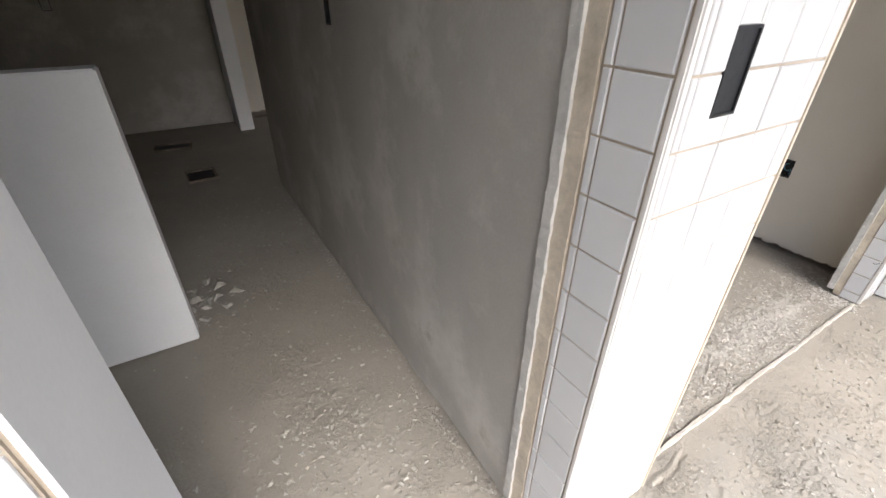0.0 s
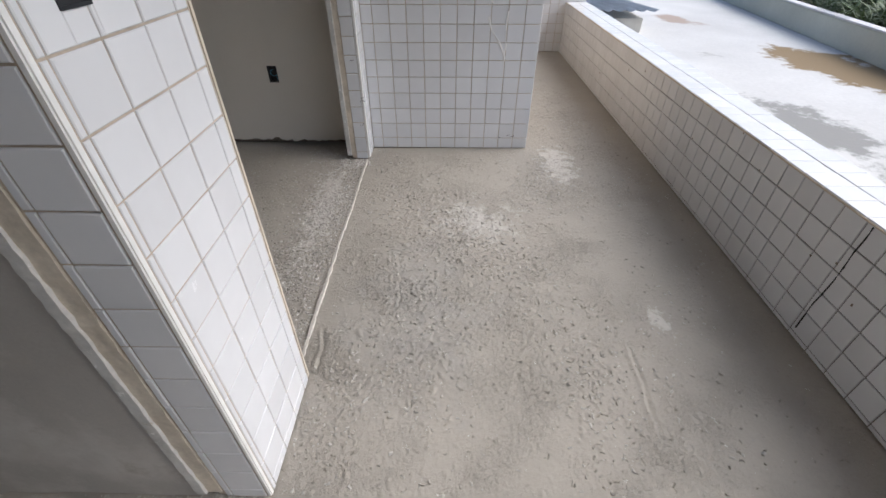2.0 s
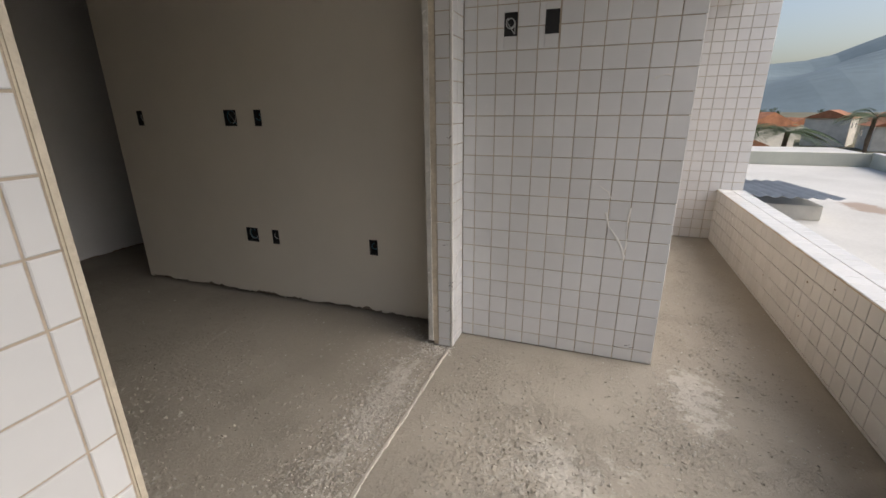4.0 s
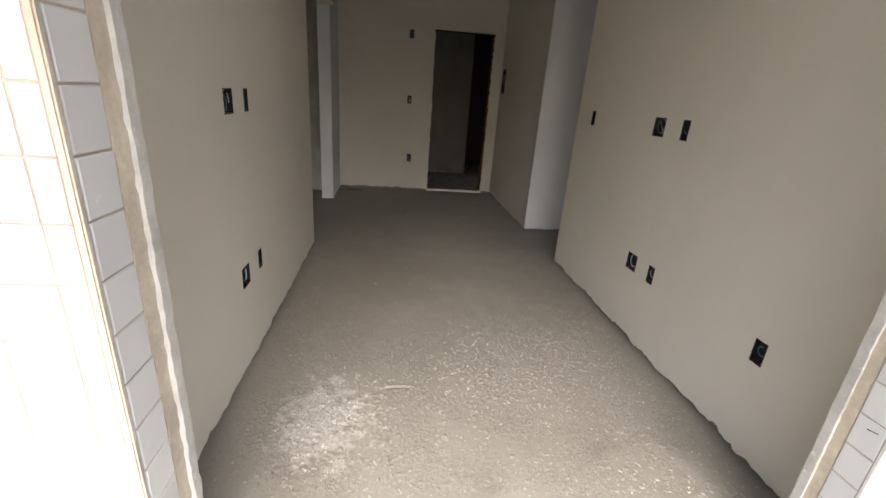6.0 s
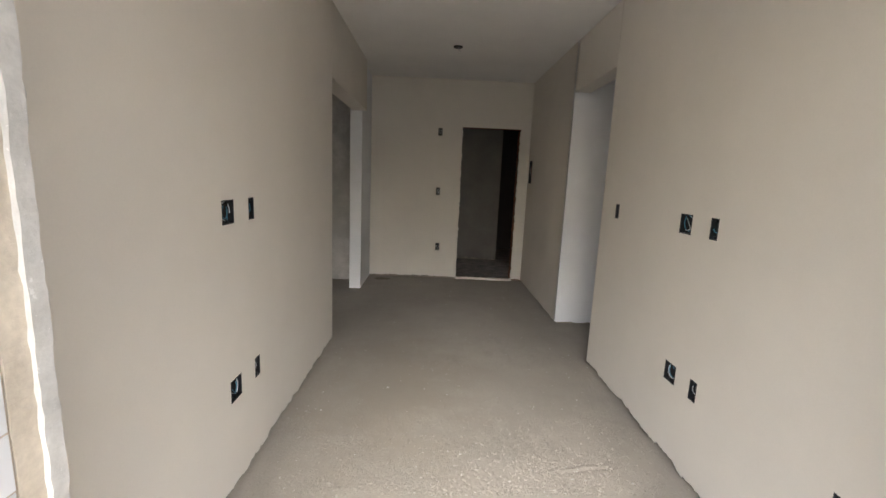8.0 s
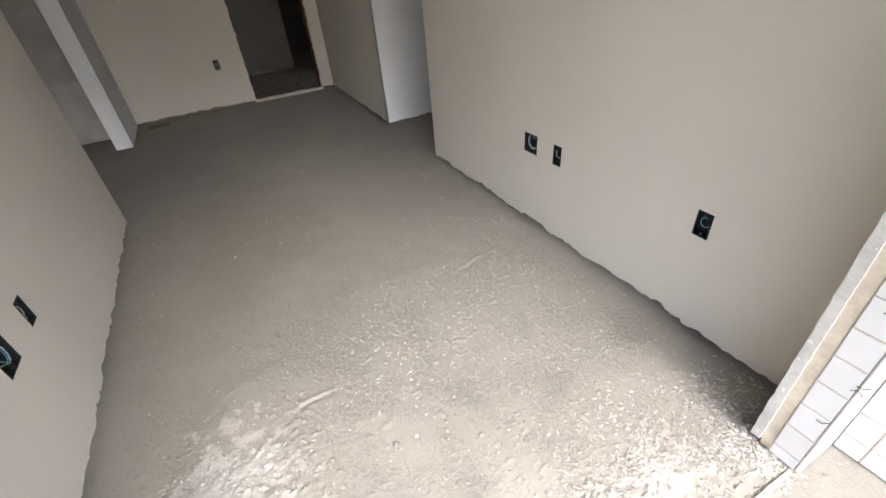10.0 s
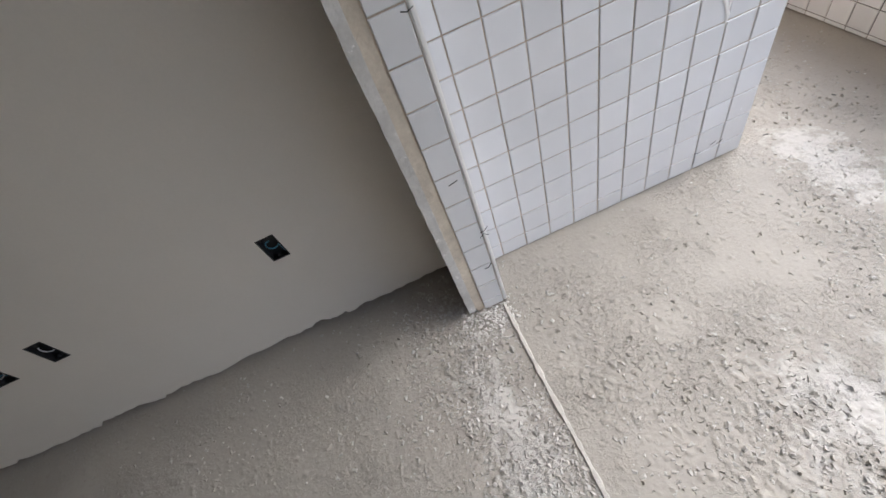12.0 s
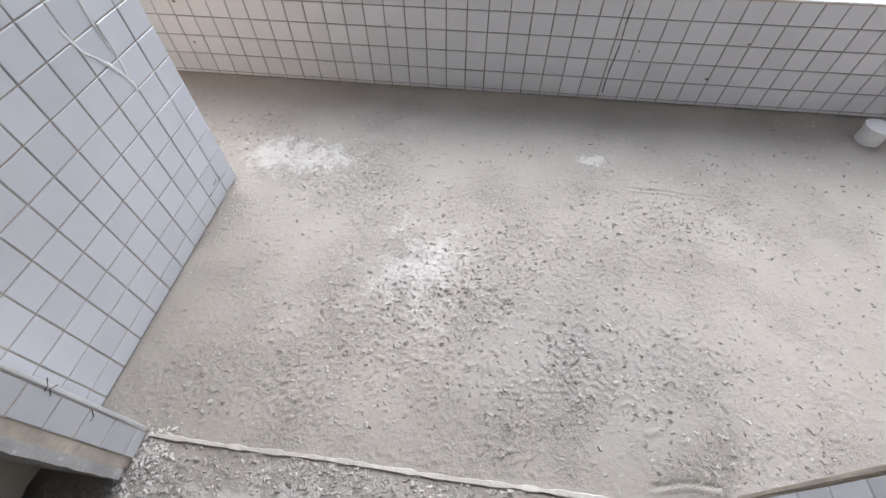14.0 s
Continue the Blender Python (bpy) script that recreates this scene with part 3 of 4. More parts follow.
solid("wall_north_core_left", (-0.03, NORTH + 0.037, 0), (DX0 - 0.004, NORTH + 0.15, CEIL), M_RAW, "masonry core beside the doorway")
solid("wall_north_core_right", (DX1 + 0.004, NORTH + 0.037, 0), (EAST + 0.15, NORTH + 0.15, CEIL), M_BROWN, "exposed brown brick beside the doorway")
solid("wall_north_core_top", (DX0 - 0.004, NORTH + 0.037, DH), (DX1 + 0.004, NORTH + 0.15, CEIL), M_BROWN, "exposed brown brick over the doorway")
skin("wall_hall_back", (0.6, 7.0), (1, 0), (0, -1), 1.54, 0, CEIL, M_HALL, "dull plastered hall wall, its lack of light put into the colour", seed=18, rag=0.03, lift=0.03)
solid("wall_hall_back_core", (0.6, 7.037, 0), (2.14, 7.2, CEIL), M_RAW, "masonry behind the hall wall")
solid("floor_hall", (0.45, NORTH + 0.13, -0.015), (3.2, 8.5, 0.004), M_RAW, "dark rough hall floor", "floor")
# end and far side are coloured nearly black to look unlit
solid("wall_hall_end", (0.6, 8.3, 0), (3.2, 8.5, CEIL), M_UNLIT, "end wall of the hall with its darkness put into the colour")
solid("wall_hall_side", (0.45, NORTH + 0.15, 0), (0.6, 8.5, CEIL), M_HALL, "plastered side of the hall, darkened in colour as if unlit")
solid("wall_hall_far_side", (3.05, NORTH + 0.15, 0), (3.2, 8.5, CEIL), M_UNLIT, "far side of the hall with its darkness put into the colour")

# ---- left room ----
jw = solid("wall_stub_left", (-2.8, 0.006, 0), (-0.696, 0.215, CEIL), M_GROUT, "wall end beside the side opening")
tiling(jw, (-0.70, 0.005, 0.0), (-1, 0, 0), Z, (0, -1, 0), steps(0, 0.62, TS), ROWS, 51)
skin("wall_left_jamb", (-0.69, 0.008), (0, 1), (1, 0), 0.215, 0, HEAD, M_WHITE, "white plastered door jamb with rough edges", seed=22, thick=0.006, rag=0.01)
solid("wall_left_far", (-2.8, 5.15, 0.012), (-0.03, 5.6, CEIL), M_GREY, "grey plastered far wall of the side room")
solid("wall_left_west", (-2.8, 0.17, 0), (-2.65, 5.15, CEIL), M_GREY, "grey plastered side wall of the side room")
solid("wall_low", (-2.65, 1.405, 0.008), (-0.717, 1.505, 1.10), M_WHITE, "low white plastered partition wall", bevel=0.006)
solid("wall_balcony_west", (-3.2, -2.0, 0), (-3.0, 0.17, 2.53), M_WHITE, "white end wall of the balcony")

# ---- boxes in the walls ----
BW = "empty black wall box with loose wires in beige plaster"
for k, (u, z, w, h) in enumerate(hole_w):
    electric_box((DIV_E, u, z), (1, 0), w, h, [M_WIREW, M_WIREB][:2 if w > 0.08 else 1] if k != 1 else [M_WIREB], BW, k)
for k, (u, z, w, h) in enumerate(hole_e):
    electric_box((EAST, u, z), (-1, 0), w, h, [M_WIREW, M_WIREB] if k in (2, 4) else [M_WIREB] if k in (0, 3) else [M_WIREW], BW, 10 + k)
for k, (x, z) in enumerate(((1.052, 2.04), (1.05, 1.235), (1.073, 0.455))):
    electric_box((x, NORTH, z), (0, -1), 0.055, 0.10, [M_WIREW], "empty black wall box beside the entrance doorway", 20 + k)
electric_box((EAST, 5.31, 1.55), (-1, 0), 0.17, 0.30, [M_WIREW, M_WIRER], "tall empty distribution box sunk in beige plaster", 30)
electric_box((0.0, 1.345, 1.25), (-1, 0), 0.055, 0.10, [M_WIREW], "empty black wall box in grey plaster", 31)
for k, (y, z, c) in enumerate(((-0.196, 1.664, M_WIREW), (-0.386, 1.664, M_WIREB), (-0.836, 1.835, M_WIRER))):
    electric_box((TX, y, z), (-1, 0), 0.062, 0.10, [c, M_WIREW] if k != 1 else [], "empty black wall box cut into white tiles", 40 + k, 0.003)
electric_box((0.112, 0.0, 1.213), (0, -1), 0.058, 0.112, [], "empty black wall box broken through white tiles", 50, 0.003)

electric_box((-1.30, 5.15, 1.21), (0, -1), 0.07, 0.14, [M_WIREW], "empty black wall box in the far grey wall", 51, 0.004)

# ceiling lamp outlet
lamp_box = tagged(new("ceiling_outlet"), "small dark round lamp outlet in the ceiling", "ceiling outlet")
lamp_box.location = (1.185, 4.05, CEIL)
bm = bmesh.new()
bmesh.ops.create_cone(bm, segments=20, radius1=0.045, radius2=0.05, depth=0.02, cap_ends=True)
part("ring", bm, M_HOLE, lamp_box)
bm = bmesh.new()
tube(bm, [(0, 0, 0), (0.01, 0, -0.03), (0.03, 0.01, -0.045)], 0.003, 6)
part("wire", bm, M_WIREW, lamp_box)

# ---- threshold ----
def threshold(x0, x1, y, w, h, seed):
    rnd = random.Random(seed)
    bm = bmesh.new()
    rings = []
    k = int((x1 - x0) / 0.02)
    for i in range(k + 1):
        x = x0 + (x1 - x0) * i / k
        a, b = w * rnd.uniform(0.6, 1.35), h * rnd.uniform(0.1, 1.3)
        c = y + 0.006 * noise.noise(Vector((x * 3, 0, 0)))
        rings.append([bm.verts.new(p) for p in ((x, c - a / 2, -0.006), (x, c - a * 0.35, b), (x, c + a * 0.3, b * rnd.uniform(0.7, 1)), (x, c + a / 2, -0.006))])
    for a, b in zip(rings, rings[1:]):
        for q in range(3):
            bm.faces.new((a[q], a[q + 1], b[q + 1], b[q]))
    return bm


structure("threshold_strip", threshold(0.40, 2.055, 0.052, 0.017, 0.003, 3), M_STRIP, "pale raised mortar strip across the balcony opening", "threshold")

# ---- raised flakes and trowel ridges of dried mortar ----
def flakes(name, count, place, mat, label, seed, long_most=0.028):
    """Short curved ridges with sharp crests, half sunk in the screed."""
    rnd = random.Random(seed)
    vs, fs = [], []
    for _ in range(count):
        got = place(rnd)
        if not got:
            continue
        x, y = got
        ln = rnd.uniform(0.006, long_most) * (0.5 + 0.5 * rnd.random())
        w, h = ln * rnd.uniform(0.16, 0.34), rnd.uniform(0.002, 0.0062)
        a, bend, lean = rnd.uniform(0, 6.3), rnd.uniform(-2.2, 2.2), rnd.uniform(-0.9, 0.9)
        z, b = floor_height(x, y) - 0.006, len(vs)
        for i in range(5):
            t = i / 4 - 0.5
            aa = a + bend * t
            cx, cy = x + ln * t * math.cos(aa), y + ln * t * math.sin(aa)
            k = (1 - (2 * t) ** 4) * rnd.uniform(0.7, 1.1)
            nx, ny = -math.sin(aa), math.cos(aa)
            j = rnd.uniform(0.7, 1.3) * w * (0.35 + 0.65 * k)
            vs += [(cx - nx * j, cy - ny * j, z), (cx + nx * j * lean, cy + ny * j * lean, z + 0.002 + h * k), (cx + nx * j, cy + ny * j, z)]
        for i in range(4):
            q = b + 3 * i
            fs += [(q, q + 3, q + 4, q + 1), (q + 1, q + 4, q + 5, q + 2)]
        fs += [(b, b + 1, b + 2), (b + 12, b + 14, b + 13)]
    return tagged(new(name, from_arrays(name, vs, fs, mat)), label, "dried mortar", kind="stuff")


def strewn(x0, x1, y0, y1, base):
    def place(r):
        x, y = r.uniform(x0, x1), r.uniform(y0, y1)
        if x > 2.03 and -1.03 < y < 0.18 or x > 2.27 and y > 0:
            return None
        patch = noise.noise(Vector((x * 6.5, y * 6.5, 3))) + 0.5 * noise.noise(Vector((x * 17, y * 17, 8)))
        return (x, y) if crust(x, y) * (0.55 + 1.1 * patch) + base > r.random() else None
    return place


FL = "raised sharp flakes of dried mortar on the concrete"
flakes("balcony_flakes", 22000, strewn(-0.7, 4.5, -1.72, 0.0, 0.02), M_FLOOR, FL, 71)
flakes("living_room_flakes", 14000, strewn(0.2, 2.27, 0.05, 1.9, 0.03), M_FLOOR, FL, 72, 0.024)
flakes("far_room_flakes", 900, strewn(0.2, 2.27, 1.9, 5.3, 0.05), M_CHALK, "pale dried drops of plaster on the concrete", 73, 0.03)
flakes("side_room_flakes", 6000, strewn(-0.66, -0.02, 0.0, 3.2, 0.05), M_FLOOR, FL, 74, 0.034)


# ---- crumbs of plaster ----
def crumbs(name, count, place, size, mat, label, seed):
    rnd = random.Random(seed)
    vs, fs = [], []
    for _ in range(count):
        got = place(rnd)
        if not got:
            continue
        x, y = got
        s = size[0] + (size[1] - size[0]) * rnd.random() ** 3
        z = floor_height(x, y) - 0.004
        b = len(vs)
        q = Euler((rnd.uniform(-0.4, 0.4), rnd.uniform(-0.4, 0.4), rnd.uniform(0, 6.3))).to_matrix()
        for dx, dy, dz in ((-1, -0.7, 0), (1, -0.5, 0), (0.7, 0.8, 0), (-0.8, 0.6, 0), (-0.4, -0.2, 0.5), (0.5, 0.1, 0.38)):
            v = q @ Vector((dx * s * rnd.uniform(0.6, 1.2), dy * s * rnd.uniform(0.5, 1.1), dz * s * rnd.uniform(0.5, 0.9)))
            vs.append((x + v.x, y + v.y, z + v.z))
        fs += [(b, b + 1, b + 5, b + 4), (b + 1, b + 2, b + 5), (b + 2, b + 3, b + 4, b + 5), (b + 3, b, b + 4)]
    return tagged(new(name, from_arrays(name, vs, fs, mat)), label, "debris", kind="stuff")


def clump(x, y):
    return noise.noise(Vector((x * 2.1, y * 2.1, 5))) + 0.6 * noise.noise(Vector((x * 6, y * 6, 9)))


def on_balcony(r):
    x, y = r.uniform(-0.9, 4.9), r.uniform(-1.74, 0.0)
    if x > TX - 0.02 and y > TY - 0.02:
        return None
    return (x, y) if crust(x, y) + 0.35 * clump(x, y) > r.uniform(0.1, 1.0) else None


def at_threshold(r):
    x, y = r.uniform(0.37, 2.28), 0.05 + abs(r.gauss(0, 0.22))
    if y < 0.19 and x > 2.05:
        return None
    return (x, y) if clump(x * 1.5, y) > r.uniform(-0.5, 0.5) else None


def in_living(r):
    x, y = r.uniform(0.2, 2.28), r.uniform(0.2, 5.4)
    return (x, y) if crust(x, y) + 0.3 * clump(x, y) > r.uniform(0.1, 1.2) else None


def in_left(r):
    x, y = r.uniform(-0.66, -0.02) if r.random() < 0.6 else r.uniform(-2.5, -0.02), r.uniform(0.05, 1.35) if r.random() < 0.7 else r.uniform(1.5, 5.3)
    return (x, y) if clump(x, y) > r.uniform(-0.3, 0.9) else None


CR = "small loose crumbs of plaster and mortar on the concrete"
crumbs("balcony_crumbs", 42000, on_balcony, (0.002, 0.0115), M_CRUMB, CR, 1)
crumbs("threshold_crumbs", 11000, at_threshold, (0.0016, 0.012), M_CRUMB, CR, 2)
crumbs("living_room_crumbs", 26000, in_living, (0.0018, 0.011), M_CRUMB, CR, 3)
crumbs("side_room_crumbs", 5500, in_left, (0.002, 0.015), M_CRUMB, CR, 4)
crumbs("rubble_heap", 60, lambda r: (r.gauss(-0.66, 0.07), r.gauss(1.68, 0.12)), (0.008, 0.05), M_CRUMB, "small heap of broken plaster behind the low partition", 5)

crumbs("jamb_mortar", 260, lambda r: (2.02 + r.gauss(0, 0.035), 0.11 + r.gauss(0, 0.05)), (0.003, 0.013), M_CHALK, "broken white mortar lumps at the foot of the wall end", 6)
crumbs("divider_mortar", 260, lambda r: (r.uniform(-0.09, 0.02), 0.10 + r.gauss(0, 0.07)), (0.003, 0.016), M_CRUMB, "crumbled mortar at the corner of the dividing wall", 7)
crumbs("wall_foot_mortar", 700, lambda r: (r.uniform(-0.05, 0.0), r.uniform(0.2, 3.0)), (0.002, 0.013), M_CRUMB, "crumbled mortar along the foot of the wall", 8)
crumbs("threshold_chalk", 700, lambda r: (r.uniform(0.5, 2.05), 0.08 + abs(r.gauss(0, 0.12))) if clump(r.uniform(0, 9), 1) > -0.1 else None, (0.002, 0.011), M_CHALK, "white mortar spatter behind the threshold strip", 9)

# ---- outside: roof slab of the building next door, boundary wall ----
solid("roof_slab", (-6.0, -9.5, -0.6), (22.0, -2.0, -0.3), M_SLAB, "weathered pale concrete roof terrace with brown stains", "roof terrace")


def far_wall(name, p, q, z0, z1, w, mat, label):
    a, b = Vector((*p, 0)), Vector((*q, 0))
    d = (b - a).normalized()
    bm = bmesh.new()
    block(bm, (0, -w, z0), ((b - a).length, 0, z1), 0.01)
    bm.transform(Matrix.Translation(a) @ d.to_track_quat("X", "Z").to_matrix().to_4x4())
    return structure(name, bm, mat, label, "wall")


far_wall("wall_terrace_south", (-6.0, -4.40), (15.0, -7.58), -0.3, 0.06, 0.15, M_FARWALL, "low grey-green rendered terrace wall")
far_wall("coping_terrace_south", (-6.0, -4.385), (15.0, -7.565), 0.064, 0.085, 0.18, M_COPING, "pale coping on the terrace wall")
far_wall("wall_terrace_east", (15.0, -7.6), (15.0, -2.0), -0.3, 0.06, 0.15, M_FARWALL, "low grey-green rendered terrace wall")


def corrugated_shed():
    root = tagged(new("sheet_covered_box"), "low rendered box covered by a corrugated grey sheet", "roof box")
    root.location = (8.75, -2.85, -0.3)
    bm = block(bmesh.new(), (-1.2, -0.9, 0), (1.0, 1.1, 0.22), 0.01)
    part("body", bm, M_HOUSE, root)
    bm = bmesh.new()
    n = 60
    top = [(bm.verts.new((-1.4, -1.05 + 2.2 * k / n, 0.36 + 0.018 * math.cos(k * 1.26))), bm.verts.new((1.12, -1.05 + 2.2 * k / n, 0.24 + 0.018 * math.cos(k * 1.26)))) for k in range(n + 1)]
    for a, b in zip(top, top[1:]):
        bm.faces.new((a[0], a[1], b[1], b[0]))
    bmesh.ops.solidify(bm, geom=bm.faces[:], thickness=0.008)
    part("sheet", bm, M_SHEET, root, "corrugated grey sheet")


corrugated_shed()

# white pipe stub at the foot of the parapet
pipe = tagged(new("drain_pipe_stub"), "short white plastic pipe end on the floor beside the parapet", "pipe")
pipe.location = (-0.62, -1.6, 0)
bm = bmesh.new()
tube(bm, [(0, 0, -0.005), (0, 0, 0.07)], 0.052, 24)
part("pipe", bm, M_PIPE, pipe, smooth=False)
bm = bmesh.new()
tube(bm, [(0, 0, 0.055), (0, 0, 0.075)], 0.058, 24)
part("collar", bm, M_PIPE, pipe)

# sunk floor boxes in the side room
def floor_box(x, y, w, d, turn):
    root = tagged(new("floor_drain_box"), "dark square drain opening in the side room floor", "floor drain")
    root.matrix_world = pose(x, y, 0.004, 0, 0, turn)
    bm = bmesh.new()
    for lo, hi in (((-w / 2, -d / 2, 0), (w / 2, -d / 2 + 0.015, 0.02)), ((-w / 2, d / 2 - 0.015, 0), (w / 2, d / 2, 0.02)),
                   ((-w / 2, -d / 2 + 0.015, 0), (-w / 2 + 0.015, d / 2 - 0.015, 0.02)), ((w / 2 - 0.015, -d / 2 + 0.015, 0), (w / 2, d / 2 - 0.015, 0.02))):
        block(bm, lo, hi, 0.003)
    part("rim", bm, M_RAW, root)
    part("bottom", block(bmesh.new(), (-w / 2 + 0.015, -d / 2 + 0.015, 0), (w / 2 - 0.015, d / 2 - 0.015, 0.006)), M_HOLE, root)


floor_box(-0.52, 3.5, 0.22, 0.26, 4)
floor_box(-0.68, 4.45, 0.32, 0.2, -6)

# ---- distance ----
bm = bmesh.new()
bmesh.ops.create_grid(bm, x_segments=60, y_segments=60, size=3000)
for v in bm.verts:
    v.co.z = -6.5
structure("ground", bm, M_GROUND, "dry ground between the houses of the town", "ground")


def hill(name, cx, cy, rx, ry, h, seed):
    bm = bmesh.new()
    bmesh.ops.create_grid(bm, x_segments=60, y_segments=30, size=1)
    for v in bm.verts:
        r = math.hypot(v.co.x, v.co.y)
        f = max(0, 1 - r * r)
        f *= 0.75 + 0.45 * noise.noise(Vector((v.co.x * 3, v.co.y * 3, seed)))
        v.co = Vector((cx + v.co.x * rx, cy + v.co.y * ry, -8 + h * f))
    return structure(name, bm, M_HILL, "wooded hill beyond the town with blue haze put into its colour", "hill")


hill("backdrop_hill", 1100, -620, 420, 620, 150, 3)
hill("backdrop_hill_far", 700, -1500, 900, 400, 190, 8)


def house(x, y, w, d, h, turn, seed):
    rnd = random.Random(seed)
    root = tagged(new("house"), "pale rendered house with a clay tile roof", "house", "houses of the town")
    root.matrix_world = pose(x, y, -6.5, 0, 0, turn)
    part("wall", block(bmesh.new(), (-w / 2, -d / 2, 0), (w / 2, d / 2, h), 0.02), M_HOUSE, root)
    bm = bmesh.new()
    e, p = 0.4, h + d * 0.22
    a = [bm.verts.new(v) for v in ((-w / 2 - e, -d / 2 - e, h - 0.05), (w / 2 + e, -d / 2 - e, h - 0.05), (w / 2 + e, d / 2 + e, h - 0.05), (-w / 2 - e, d / 2 + e, h - 0.05), (-w / 2 - e, 0, p), (w / 2 + e, 0, p))]
    for f in ((0, 1, 5, 4), (2, 3, 4, 5), (0, 4, 3), (1, 2, 5), (0, 3, 2, 1)):
        bm.faces.new([a[i] for i in f])
    part("roof", bm, M_ROOF, root, "orange clay tile roof")
    for s in (-1, 1):
        for k in range(2):
            xx = (-0.25 + 0.5 * k) * w
            win = part("window", block(bmesh.new(), (xx - 0.6, s * d / 2 - 0.03, h - 2.0), (xx + 0.6, s * d / 2 + 0.03, h - 0.9), 0.01), M_TRIM, root)
            part("pane", block(bmesh.new(), (xx - 0.52, s * (d / 2 + 0.035) - 0.004, h - 1.93), (xx + 0.52, s * (d / 2 + 0.035) + 0.004, h - 0.97)), M_GLASS, win)


rh = random.Random(5)
for k in range(26):
    dist = 26 + 9 * k
    ang = radians(rh.uniform(-38, -4) if k % 3 else rh.uniform(-75, -35))
    house(dist * math.cos(ang), dist * math.sin(ang), rh.uniform(8, 13), rh.uniform(7, 10), rh.uniform(3.2, 5.6), rh.uniform(-30, 30), k)


def tree(x, y, h, r, seed):
    rnd = random.Random(seed)
    root = tagged(new("tree"), "leafy green tree between the houses", "tree", "trees of the town")
    root.location = (x, y, -6.5)
    bm = bmesh.new()
    tube(bm, [(0, 0, -0.1), (0.1, 0, h * 0.3), (0.05, 0.1, h * 0.6), (0, 0, h * 0.85)], [0.22, 0.17, 0.12, 0.04], 8)
    for k in range(6):
        a, z = rnd.uniform(0, 6.3), h * rnd.uniform(0.4, 0.65)
        tube(bm, [(0.05, 0.05, z), (r * 0.4 * math.cos(a), r * 0.4 * math.sin(a), z + h * 0.12), (r * 0.8 * math.cos(a), r * 0.8 * math.sin(a), z + h * 0.22)], [0.09, 0.06, 0.02], 6)
    part("trunk", bm, M_TRUNK, root)
    vs, fs = [], []
    lobes = [(rnd.gauss(0, r * 0.45), rnd.gauss(0, r * 0.45), h * rnd.uniform(0.55, 1.0), r * rnd.uniform(0.3, 0.55)) for _ in range(12)]
    for _ in range(1300):
        lx, ly, lz, lr = rnd.choice(lobes)
        d = Vector((rnd.gauss(0, 1), rnd.gauss(0, 1), rnd.gauss(0, 0.8))).normalized() * lr * rnd.uniform(0.6, 1.05)
        c = Vector((lx, ly, lz)) + d
        q = Euler((rnd.uniform(0, 6), rnd.uniform(0, 6), rnd.uniform(0, 6))).to_matrix()
        s = rnd.uniform(0.12, 0.26)
        b = len(vs)
        vs += [tuple(c + q @ Vector(v) * s) for v in ((-1, 0, 0), (0, 0.45, 0.12), (1, 0, 0), (0, -0.45, 0.12))]
        fs.append((b, b + 1, b + 2, b + 3))
    ob = new("crown", from_arrays("crown", vs, fs, M_LEAF))
    ob.parent = root


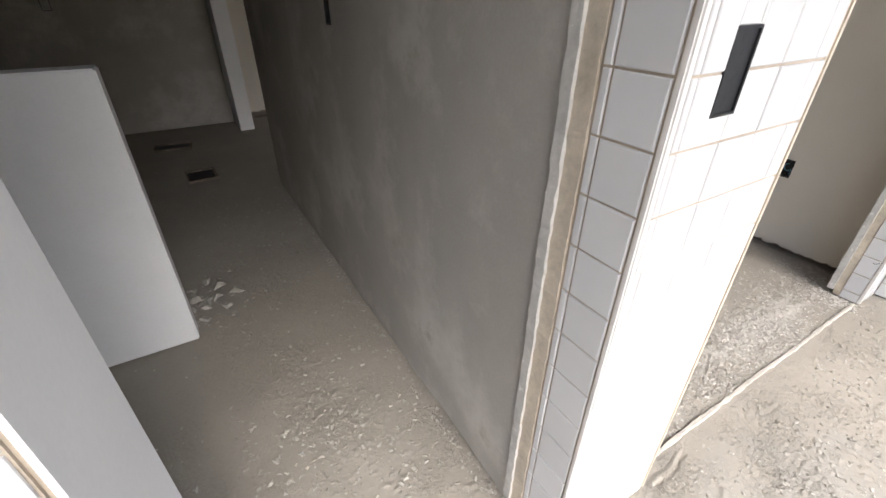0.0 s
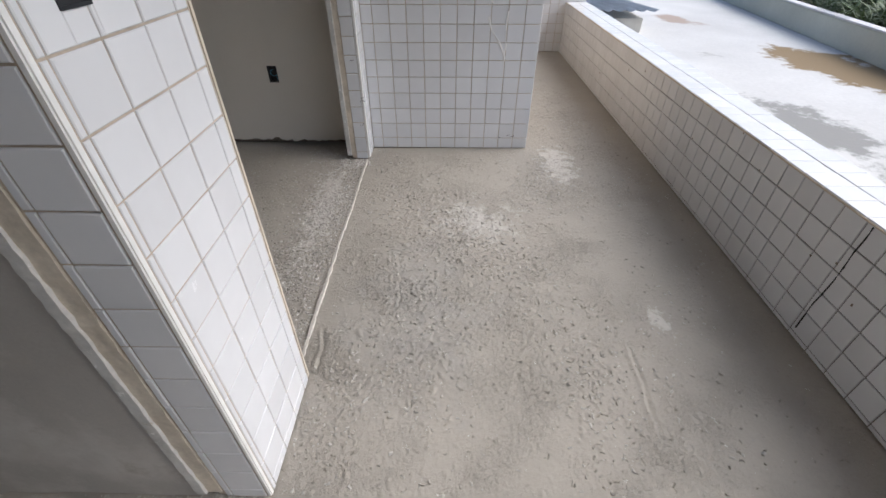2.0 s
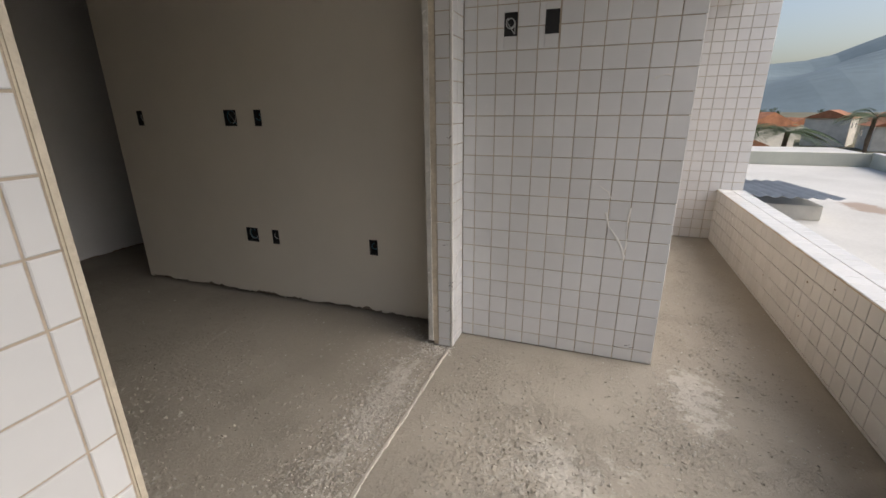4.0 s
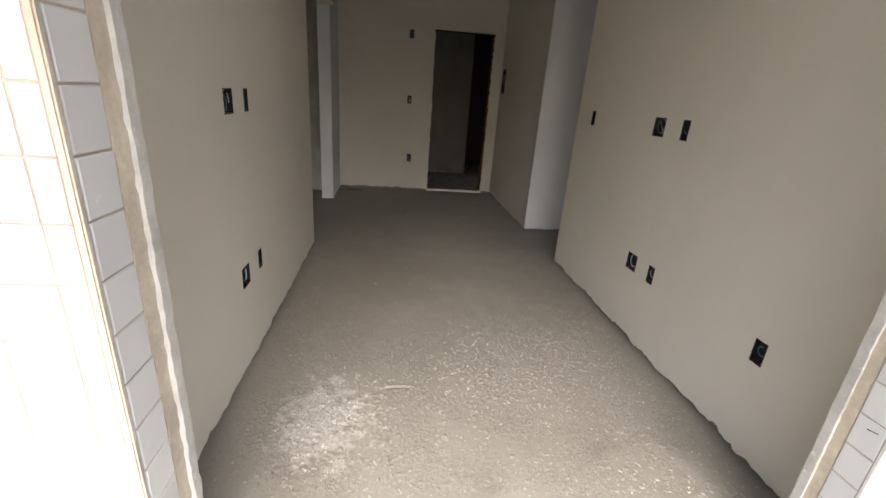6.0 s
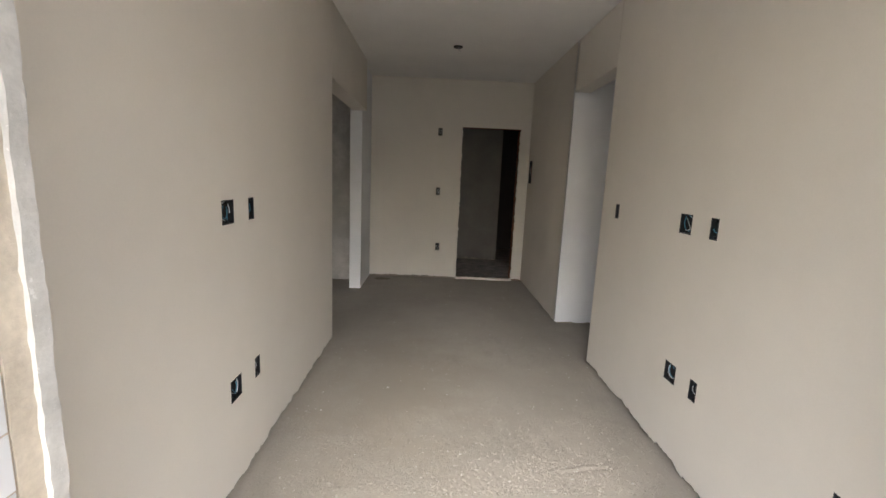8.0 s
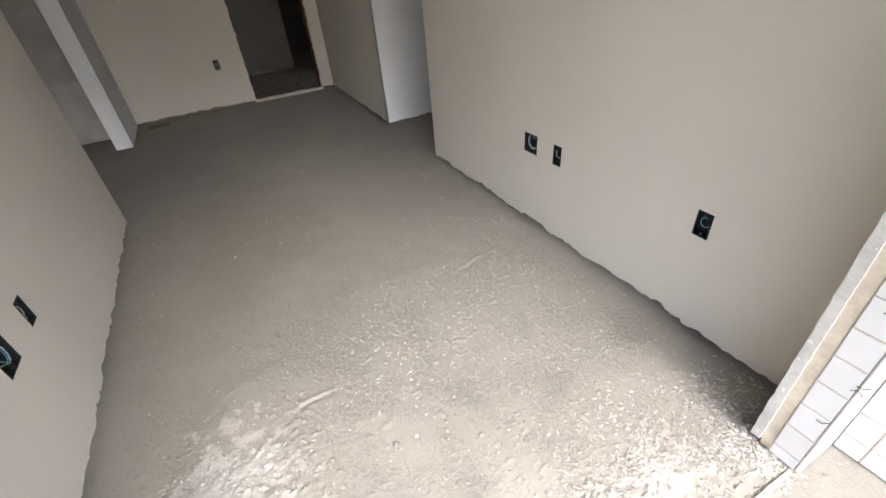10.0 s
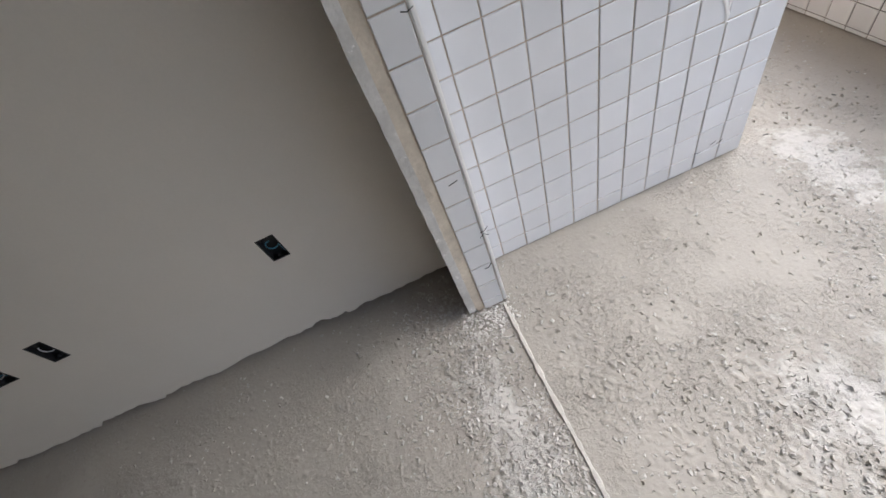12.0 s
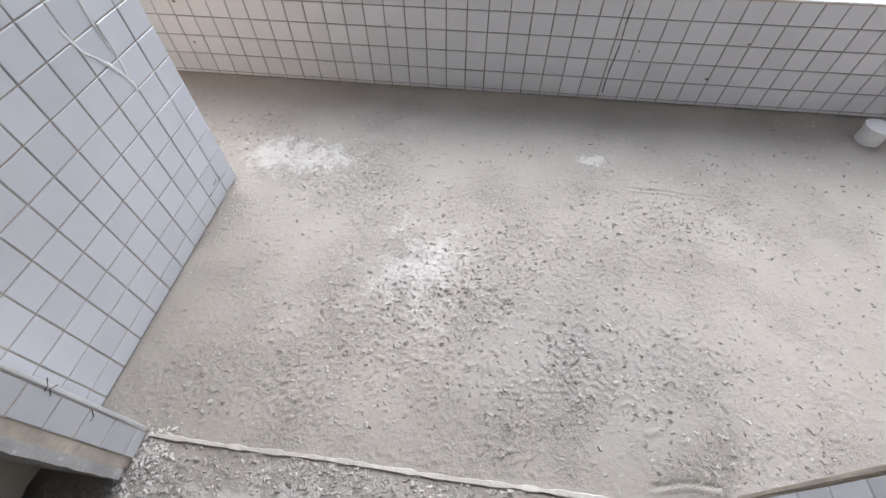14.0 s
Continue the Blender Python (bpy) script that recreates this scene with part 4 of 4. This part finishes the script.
def palm(x, y, h, seed, base=-6.5):
    rnd = random.Random(seed)
    root = tagged(new("palm_tree"), "palm with arching green fronds behind the terrace wall", "palm tree", "palms of the town")
    root.location = (x, y, base)
    bm = bmesh.new()
    tube(bm, [(0, 0, -0.1), (0.08, 0, h * 0.4), (0.05, 0.06, h * 0.8), (0, 0, h)], [0.2, 0.15, 0.13, 0.12], 10)
    part("trunk", bm, M_TRUNK, root)
    for k in range(16):
        a, up, ln = k * 2.4, rnd.uniform(0.0, 1.0), rnd.uniform(1.6, 2.4)
        vs, fs = [], []
        for i in range(22):
            t = i / 21
            px, pz = ln * t, ln * (up * t - (0.5 + up * 0.6) * t * t)
            for s in (-1, 1):
                b = len(vs)
                l = 0.5 * math.sin(math.pi * min(1, t * 0.9 + 0.08))
                for dx, dy, dz in ((0, 0, 0), (0.045, 0, 0), (0.22 + 0.03, s * l, -0.35 * l), (0.2, s * l, -0.35 * l)):
                    vs.append(((px + dx) * math.cos(a) - dy * math.sin(a), (px + dx) * math.sin(a) + dy * math.cos(a), h + pz + dz))
                fs.append((b, b + 1, b + 2, b + 3))
        ob = new("frond", from_arrays("frond", vs, fs, M_LEAF))
        ob.parent = root


for k in range(26):
    dist, ang = 20 + 8 * k, radians(rh.uniform(-40, -3) if k % 3 else rh.uniform(-75, -35))
    tree(dist * math.cos(ang), dist * math.sin(ang), rh.uniform(5, 7.5), rh.uniform(1.8, 3.2), 100 + k)
palm(27, -9.5, 6.6, 1)
palm(34, -16, 7.2, 2)


def bush(x, y, z, r, seed):
    """A tuft of long arching leaves."""
    rnd = random.Random(seed)
    vs, fs = [], []
    for _ in range(150):
        a, up, ln, w = rnd.uniform(0, 6.3), rnd.uniform(0.3, 1.6), r * rnd.uniform(0.6, 1.2), rnd.uniform(0.012, 0.03)
        ox, oy = rnd.gauss(0, r * 0.3), rnd.gauss(0, r * 0.3)
        b = len(vs)
        for i in range(5):
            t = i / 4
            p, q = ln * t, ln * (up * t - up * 0.8 * t * t)
            ww = w * (1 - t * 0.9)
            vs += [(ox + p * math.cos(a) - s * ww * math.sin(a), oy + p * math.sin(a) + s * ww * math.cos(a), q) for s in (-1, 1)]
        fs += [(b + 2 * i, b + 2 * i + 1, b + 2 * i + 3, b + 2 * i + 2) for i in range(4)]
    root = tagged(new("shrub"), "tuft of long green leaves behind the terrace wall", "shrub", "shrubs behind the terrace wall")
    root.location = (x, y, z)
    ob = new("foliage", from_arrays("foliage", vs, fs, M_LEAF))
    ob.parent = root


rb = random.Random(9)
solid("planting_bed", (-6, -14, -6.4), (16, -8.6, -0.25), M_GROUND, "raised bed of earth behind the terrace wall", "planting bed")
for k in range(34):
    x = 1.5 + k * 0.36
    bush(x, -5.5 - (x + 0) * 0.152 - 0.62 - rb.uniform(0.0, 0.9), rb.uniform(-0.2, 0.1), rb.uniform(0.4, 0.8), 200 + k)
